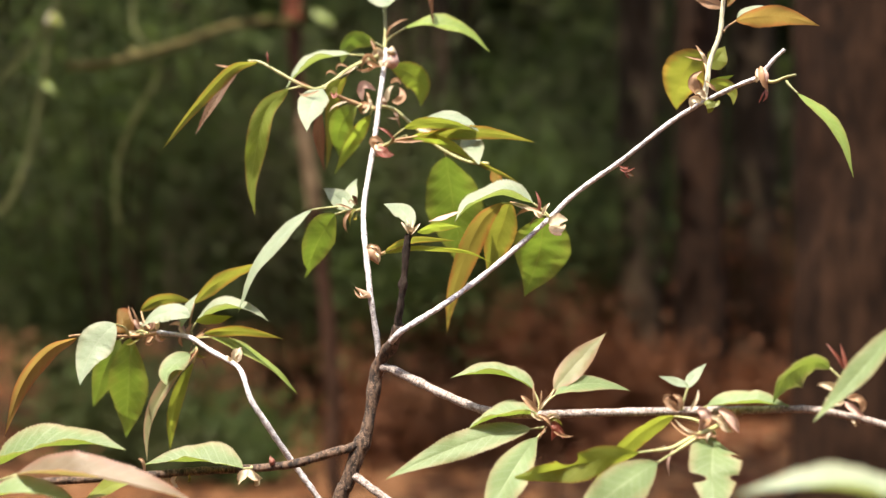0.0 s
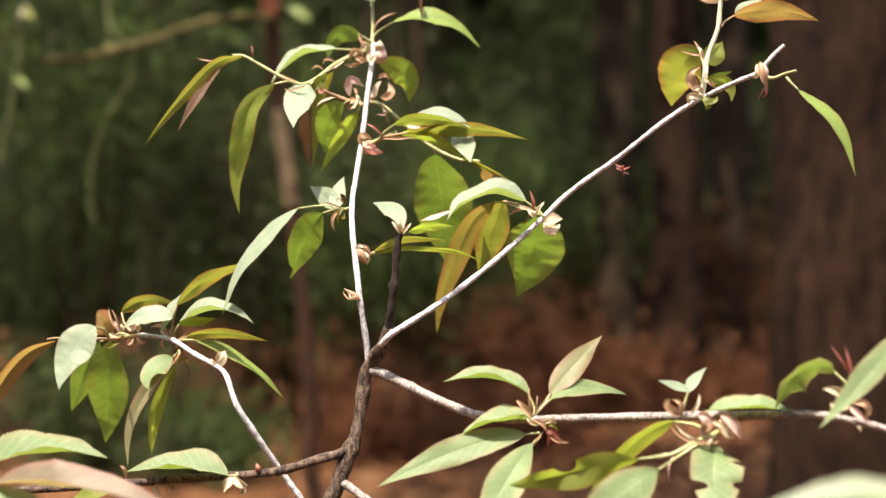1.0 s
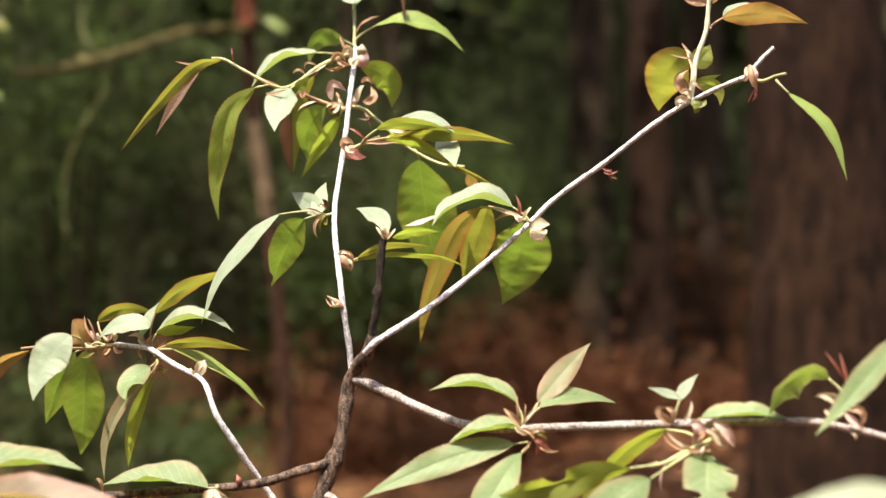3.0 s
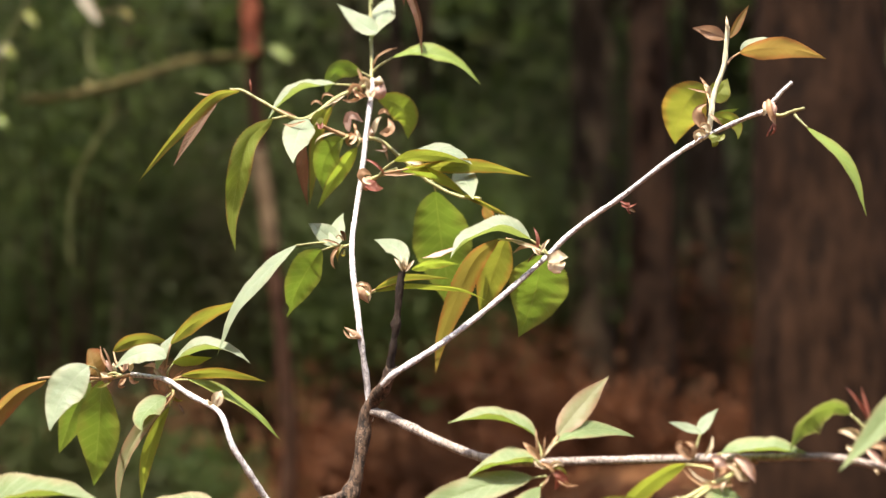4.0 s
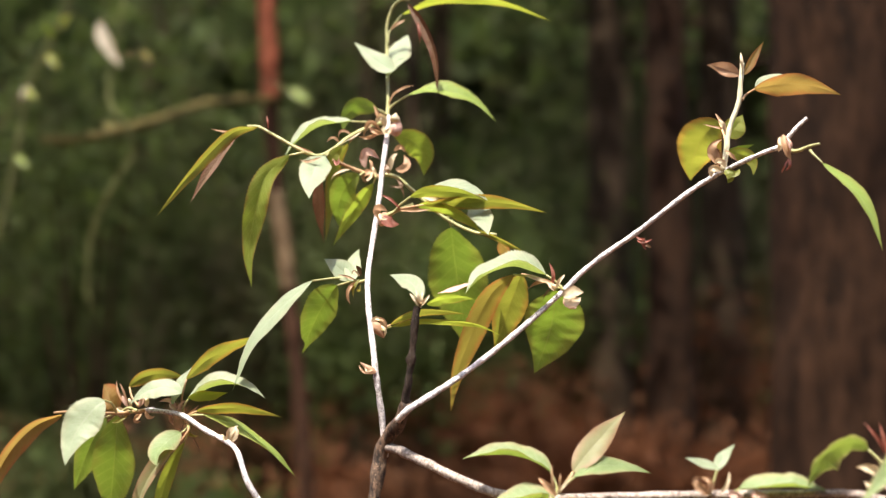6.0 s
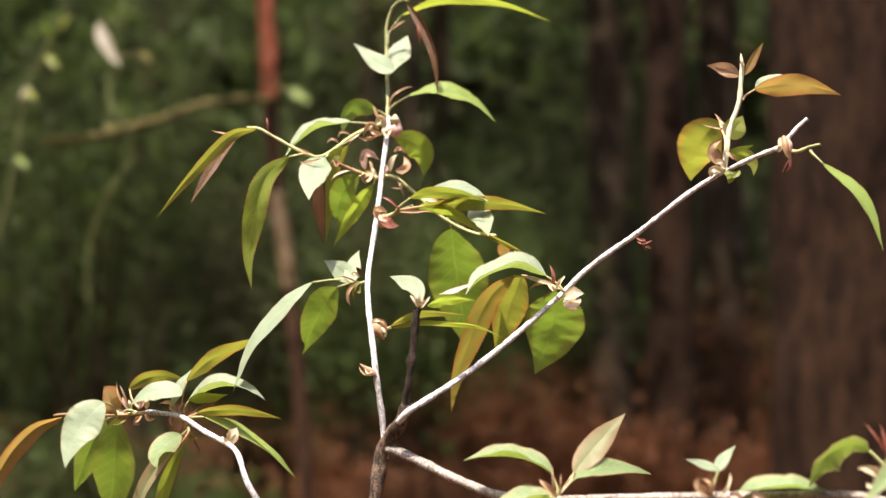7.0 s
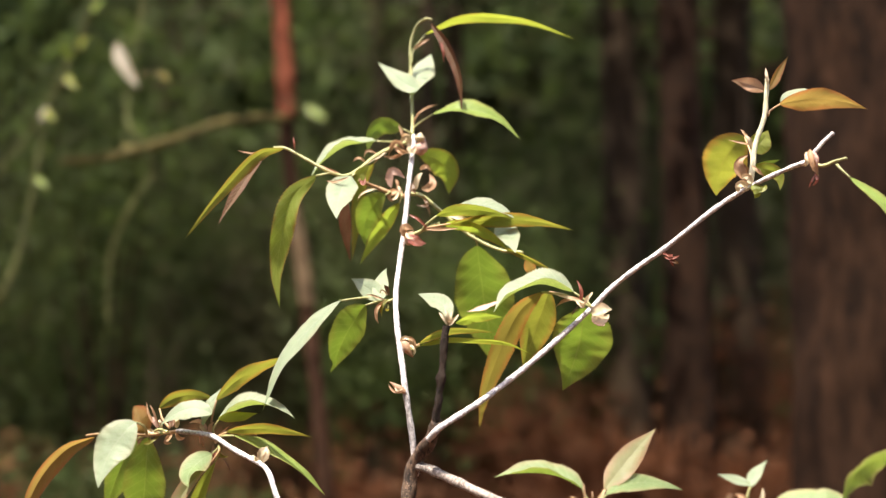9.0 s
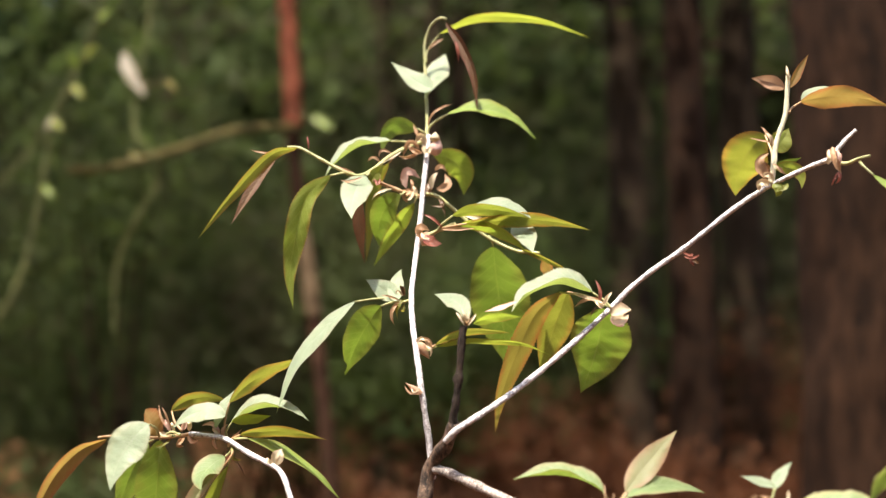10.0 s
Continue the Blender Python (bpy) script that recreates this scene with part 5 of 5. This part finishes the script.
leaf(bshoot, "green", (-0.2073, 0.0450, 0.9308), (-0.2233, 0.0570, 0.9096), (-0.2428, 0.0830, 0.8829), 0.0161, -10, 10, stalk=(-0.1833, 0.0240, 0.9352))
leaf(bshoot, "orange", (-0.2034, 0.0500, 0.9338), (-0.2074, 0.0500, 0.9418), (-0.2154, 0.0600, 0.9497), 0.0166, -10, 8, stalk=(-0.1871, 0.0280, 0.9353))
scale_leaf(bough, "scale", (-0.1872, 0.0280, 0.9383), (-0.1915, 0.0256, 0.9449), (-0.1947, 0.0280, 0.9536), 0.0022, 10, 40)
scale_leaf(bough, "scale", (-0.1872, 0.0280, 0.9393), (-0.1900, 0.0256, 0.9490), (-0.1931, 0.0280, 0.9514), 0.0020, 10, 40)
scale_leaf(bough, "rosy", (-0.1872, 0.0280, 0.9383), (-0.1885, 0.0256, 0.9416), (-0.1908, 0.0280, 0.9449), 0.0036, 10, 40)
scale_leaf(bough, "cream", (-0.1853, 0.0280, 0.9382), (-0.1852, 0.0256, 0.9414), (-0.1867, 0.0280, 0.9431), 0.0031, 10, 40)
scale_leaf(bough, "rosy", (-0.1804, 0.0280, 0.9382), (-0.1780, 0.0256, 0.9430), (-0.1826, 0.0280, 0.9446), 0.0045, 10, 40)
scale_leaf(bough, "cream", (-0.1765, 0.0280, 0.9382), (-0.1748, 0.0256, 0.9422), (-0.1779, 0.0280, 0.9446), 0.0040, 10, 40)
scale_leaf(bough, "scale", (-0.1785, 0.0280, 0.9342), (-0.1815, 0.0256, 0.9302), (-0.1791, 0.0280, 0.9294), 0.0045, 10, 40)
scale_leaf(bough, "scale", (-0.1765, 0.0280, 0.9352), (-0.1732, 0.0256, 0.9320), (-0.1707, 0.0280, 0.9327), 0.0036, 10, 40)
scale_leaf(bough, "olive", (-0.1871, 0.0280, 0.9333), (-0.1905, 0.0256, 0.9303), (-0.1969, 0.0280, 0.9288), 0.0027, 10, 40)
scale_leaf(bough, "cream", (-0.1871, 0.0280, 0.9353), (-0.1899, 0.0256, 0.9363), (-0.1945, 0.0280, 0.9372), 0.0036, 10, 40)
scale_leaf(bough, "rosy", (-0.1577, 0.0280, 0.9359), (-0.1607, 0.0256, 0.9416), (-0.1686, 0.0280, 0.9409), 0.0036, 10, 40)
scale_leaf(bough, "cream", (-0.1566, 0.0280, 0.9349), (-0.1594, 0.0256, 0.9382), (-0.1621, 0.0280, 0.9398), 0.0036, 10, 40)
scale_leaf(bough, "scale", (-0.1526, 0.0280, 0.9339), (-0.1551, 0.0256, 0.9379), (-0.1528, 0.0280, 0.9419), 0.0031, 10, 40)
scale_leaf(bough, "scale", (-0.1516, 0.0280, 0.9329), (-0.1476, 0.0256, 0.9353), (-0.1444, 0.0280, 0.9393), 0.0020, 10, 40)
scale_leaf(bough, "brown", (-0.1536, 0.0280, 0.9289), (-0.1545, 0.0256, 0.9225), (-0.1586, 0.0280, 0.9233), 0.0027, 10, 40)
scale_leaf(bough, "red", (-0.1506, 0.0280, 0.9259), (-0.1522, 0.0256, 0.9227), (-0.1513, 0.0280, 0.9211), 0.0027, 10, 40)
scale_leaf(bough, "olive", (-0.1526, 0.0280, 0.9259), (-0.1476, 0.0256, 0.9219), (-0.1440, 0.0280, 0.9218), 0.0031, 10, 40)
scale_leaf(bough, "brown", (-0.1473, 0.0280, 0.9199), (-0.1437, 0.0256, 0.9158), (-0.1436, 0.0280, 0.9126), 0.0020, 10, 40)
scale_leaf(bough, "scale", (-0.1609, 0.0280, 0.9339), (-0.1601, 0.0256, 0.9307), (-0.1592, 0.0280, 0.9275), 0.0031, 10, 40)
scale_leaf(bough, "cream", (-0.1526, 0.0280, 0.9289), (-0.1494, 0.0256, 0.9329), (-0.1486, 0.0280, 0.9353), 0.0031, 10, 40)
leaf(bough, "olive", (-0.1889, 0.0340, 0.9493), (-0.1725, 0.0340, 0.9571), (-0.1533, 0.0340, 0.9540), 0.0098, -35, 12, stalk=(-0.1804, 0.0280, 0.9382))
leaf(bough, "pale", (-0.1521, 0.0200, 0.9463), (-0.1675, 0.0200, 0.9493), (-0.1833, 0.0200, 0.9397), 0.0140, 40, 8)
leaf(bough, "pale", (-0.1577, 0.0220, 0.9398), (-0.1567, 0.0290, 0.9502), (-0.1516, 0.0360, 0.9612), 0.0094, 35, 8)
leaf(bough, "olive", (-0.1520, 0.0280, 0.9542), (-0.1350, 0.0340, 0.9693), (-0.1072, 0.0400, 0.9809), 0.0134, -58, 10, stalk=(-0.1546, 0.0280, 0.9349))
leaf(bough, "pale", (-0.1496, 0.0240, 0.9426), (-0.1268, 0.0270, 0.9515), (-0.1052, 0.0300, 0.9432), 0.0199, 70, 36, stalk=(-0.1536, 0.0280, 0.9349))
leaf(bough, "yellow", (-0.1487, 0.0220, 0.9439), (-0.1406, 0.0220, 0.9449), (-0.1251, 0.0220, 0.9468), 0.0083, -40, 10)
leaf(bough, "olive", (-0.1436, 0.0220, 0.9360), (-0.1176, 0.0180, 0.9380), (-0.0908, 0.0140, 0.9334), 0.0096, -45, 10, stalk=(-0.1526, 0.0280, 0.9309))
leaf(bough, "green", (-0.1386, 0.0200, 0.9341), ((-0.1190, 0.0233, 0.9273), (-0.1000, 0.0267, 0.9134)), (-0.0870, 0.0300, 0.8992), 0.0074, 50, 14, stalk=(-0.1506, 0.0280, 0.9319), wave=0.35)
leaf(bough, "fresh", (-0.1525, 0.0220, 0.9235), (-0.1604, 0.0090, 0.9156), (-0.1571, -0.0040, 0.9068), 0.0145, 14, 5, stalk=(-0.1476, 0.0200, 0.9279), widest=0.4)
leaf(bough, "pink", (-0.1516, 0.0180, 0.9189), (-0.1727, 0.0180, 0.8927), (-0.1760, 0.0120, 0.8590), 0.0116, 20, 34, stalk=(-0.1476, 0.0200, 0.9269))
leaf(bough, "yellow", (-0.1525, 0.0280, 0.9179), (-0.1675, 0.0380, 0.8917), (-0.1830, 0.0680, 0.8570), 0.0085, -20, 16, stalk=(-0.1476, 0.0200, 0.9269))
scale_leaf(bough, "cream", (-0.1171, 0.0000, 0.9208), (-0.1156, -0.0024, 0.9256), (-0.1125, 0.0000, 0.9296), 0.0056, 10, 25)
scale_leaf(bough, "cream", (-0.1152, -0.0040, 0.9208), (-0.1112, -0.0064, 0.9256), (-0.1129, -0.0040, 0.9296), 0.0039, 10, 25)
scale_leaf(bough, "cream", (-0.1171, -0.0040, 0.9218), (-0.1188, -0.0064, 0.9234), (-0.1204, -0.0040, 0.9250), 0.0030, 10, 30)

# ---- behind: slender red tree, fallen branch, vines ----
slim_tree = empty_thing("slender_tree", (-0.42, 2.62, 0.0), "slender tree with reddish bark among vines", "tree")
twig("trunk", ((-0.4200, 2.6200, -0.0500), (-0.6670, 2.6200, 0.3120), (-0.6880, 2.6200, 0.6380), (-0.7140, 2.6200, 0.9150), (-0.7430, 2.6200, 1.1640), (-0.7760, 2.6200, 1.3850), (-0.7990, 2.6200, 1.6100), (-0.8020, 2.6200, 1.7230)), 0.02289, 0.01984, "slim", slim_tree, "darker brown lower trunk")
# short paler sleeve round the trunk, painted as a sun fleck
twig("trunk", ((-0.7390, 2.6170, 1.1320), (-0.7500, 2.6150, 1.2260), (-0.7670, 2.6150, 1.3210), (-0.7810, 2.6170, 1.4010)), 0.02363, 0.02363, "sunfleck", slim_tree, "paler trunk stretch, a sun fleck put into the colour")
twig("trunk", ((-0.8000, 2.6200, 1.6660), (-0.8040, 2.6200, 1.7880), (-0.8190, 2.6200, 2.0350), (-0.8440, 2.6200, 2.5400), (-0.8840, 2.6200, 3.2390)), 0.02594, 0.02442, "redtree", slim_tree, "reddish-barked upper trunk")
twig("limb", ((-0.7960, 2.6000, 1.6560), (-0.8340, 2.5000, 1.6440), (-0.9130, 2.4000, 1.6130), (-0.9640, 2.2000, 1.5360), (-1.0070, 2.0500, 1.4820), (-1.0470, 1.9500, 1.4460), (-1.1320, 1.9000, 1.4330)), 0.01213, 0.00715, "limb", slim_tree, "dead brown side limb")
vine = empty_thing("hanging_vine", (-1.3, 1.85, 0.0), "thin greenish woody vine hanging between trees", "vine", "hanging vines")
vine_left = vine
twig("stem", ((-0.8700, 2.6000, 3.0000), (-0.9300, 2.3000, 2.7500), (-0.9800, 1.9500, 2.3000), (-1.0252, 1.8500, 1.8309), (-1.0533, 1.8500, 1.7293), (-1.1034, 1.8500, 1.6162), (-1.1387, 1.8500, 1.5476), (-1.1557, 1.8500, 1.4405), (-1.1783, 1.8500, 1.3029), (-1.2044, 1.8500, 1.2037), (-1.2477, 1.8500, 1.1152), (-1.3297, 1.8500, 1.0077), (-1.5500, 1.8500, 0.5000), (-1.6000, 1.8500, -0.0200)), 0.0060, 0.0050, "vine", vine, "")
twig("stem", ((-1.1387, 1.8500, 1.5476), (-1.1832, 1.8500, 1.4819), (-1.2371, 1.8500, 1.4241), (-1.2888, 1.8500, 1.3750)), 0.0045, 0.0022, "vine", vine, "")
vine = empty_thing("hanging_vine", (-1.0, 1.88, 0.0), "thin twisted woody vine with a pale dry leaf", "vine", "hanging vines")
twig("stem", ((-0.8600, 2.6000, 2.7500), (-0.8700, 2.2500, 2.5500), (-0.8880, 1.8800, 2.2030), (-0.9280, 1.8800, 1.8610), (-0.9390, 1.8800, 1.7320), (-0.9610, 1.8800, 1.6040), (-0.9550, 1.8600, 1.5040), (-0.9160, 1.8600, 1.4520), (-0.9060, 1.8800, 1.3990), (-0.9500, 1.8800, 1.3310), (-1.0020, 1.9000, 1.2400), (-1.0150, 1.9000, 1.1500), (-1.0080, 1.9000, 1.0600)), 0.00532, 0.00238, "vine", vine, "")
leaf(vine, "dry", (-0.9860, 1.8600, 1.6870), (-0.9670, 1.8600, 1.6380), (-0.9320, 1.8600, 1.5830), 0.0328, 0, 20, stalk=(-0.9630, 1.8800, 1.6940))
leaf(vine, "olive", (-0.8900, 1.8600, 1.6150), (-0.8750, 1.8600, 1.6090), (-0.8630, 1.8600, 1.5900), 0.0141, 20, 20, stalk=(-0.9560, 1.8800, 1.6160))
leaf(slim_tree, "green", (-0.7360, 2.5800, 1.6880), (-0.7120, 2.5800, 1.6710), (-0.6720, 2.5800, 1.6430), 0.0271, 20, 15, stalk=(-0.7940, 2.6100, 1.7040))
leaf(slim_tree, "olive", (-1.0460, 2.0500, 1.4970), (-1.0260, 2.0500, 1.4830), (-1.0040, 2.0500, 1.4660), 0.0177, 20, 15, stalk=(-1.0500, 2.0600, 1.4770))
leaf(vine, "dry", (-1.1310, 1.8400, 1.5430), (-1.1440, 1.8400, 1.5310), (-1.1510, 1.8400, 1.5100), 0.0116, 20, 20)

leaf(vine_left, "yellow", (-1.0673, 1.8400, 1.6696), (-1.0468, 1.8260, 1.6859), (-1.0264, 1.8200, 1.6942), 0.022, 10, 15)
leaf(vine_left, "green", (-1.0800, 1.8400, 1.6510), (-1.0901, 1.8260, 1.6688), (-1.1003, 1.8200, 1.6785), 0.020, 10, 15)
leaf(vine_left, "yellow", (-1.0948, 1.8400, 1.6135), (-1.0755, 1.8260, 1.5967), (-1.0561, 1.8200, 1.5719), 0.020, 10, 15)
leaf(vine_left, "green", (-1.0363, 1.8400, 1.7512), (-1.0159, 1.8260, 1.7653), (-0.9955, 1.8200, 1.7714), 0.020, 10, 15)
leaf(vine_left, "yellow", (-1.1427, 1.8400, 1.5329), (-1.1233, 1.8260, 1.5235), (-1.1039, 1.8200, 1.5060), 0.018, 10, 15)
leaf(vine_left, "green", (-1.1586, 1.8400, 1.3886), (-1.1385, 1.8260, 1.3768), (-1.1183, 1.8200, 1.3571), 0.016, 10, 15)
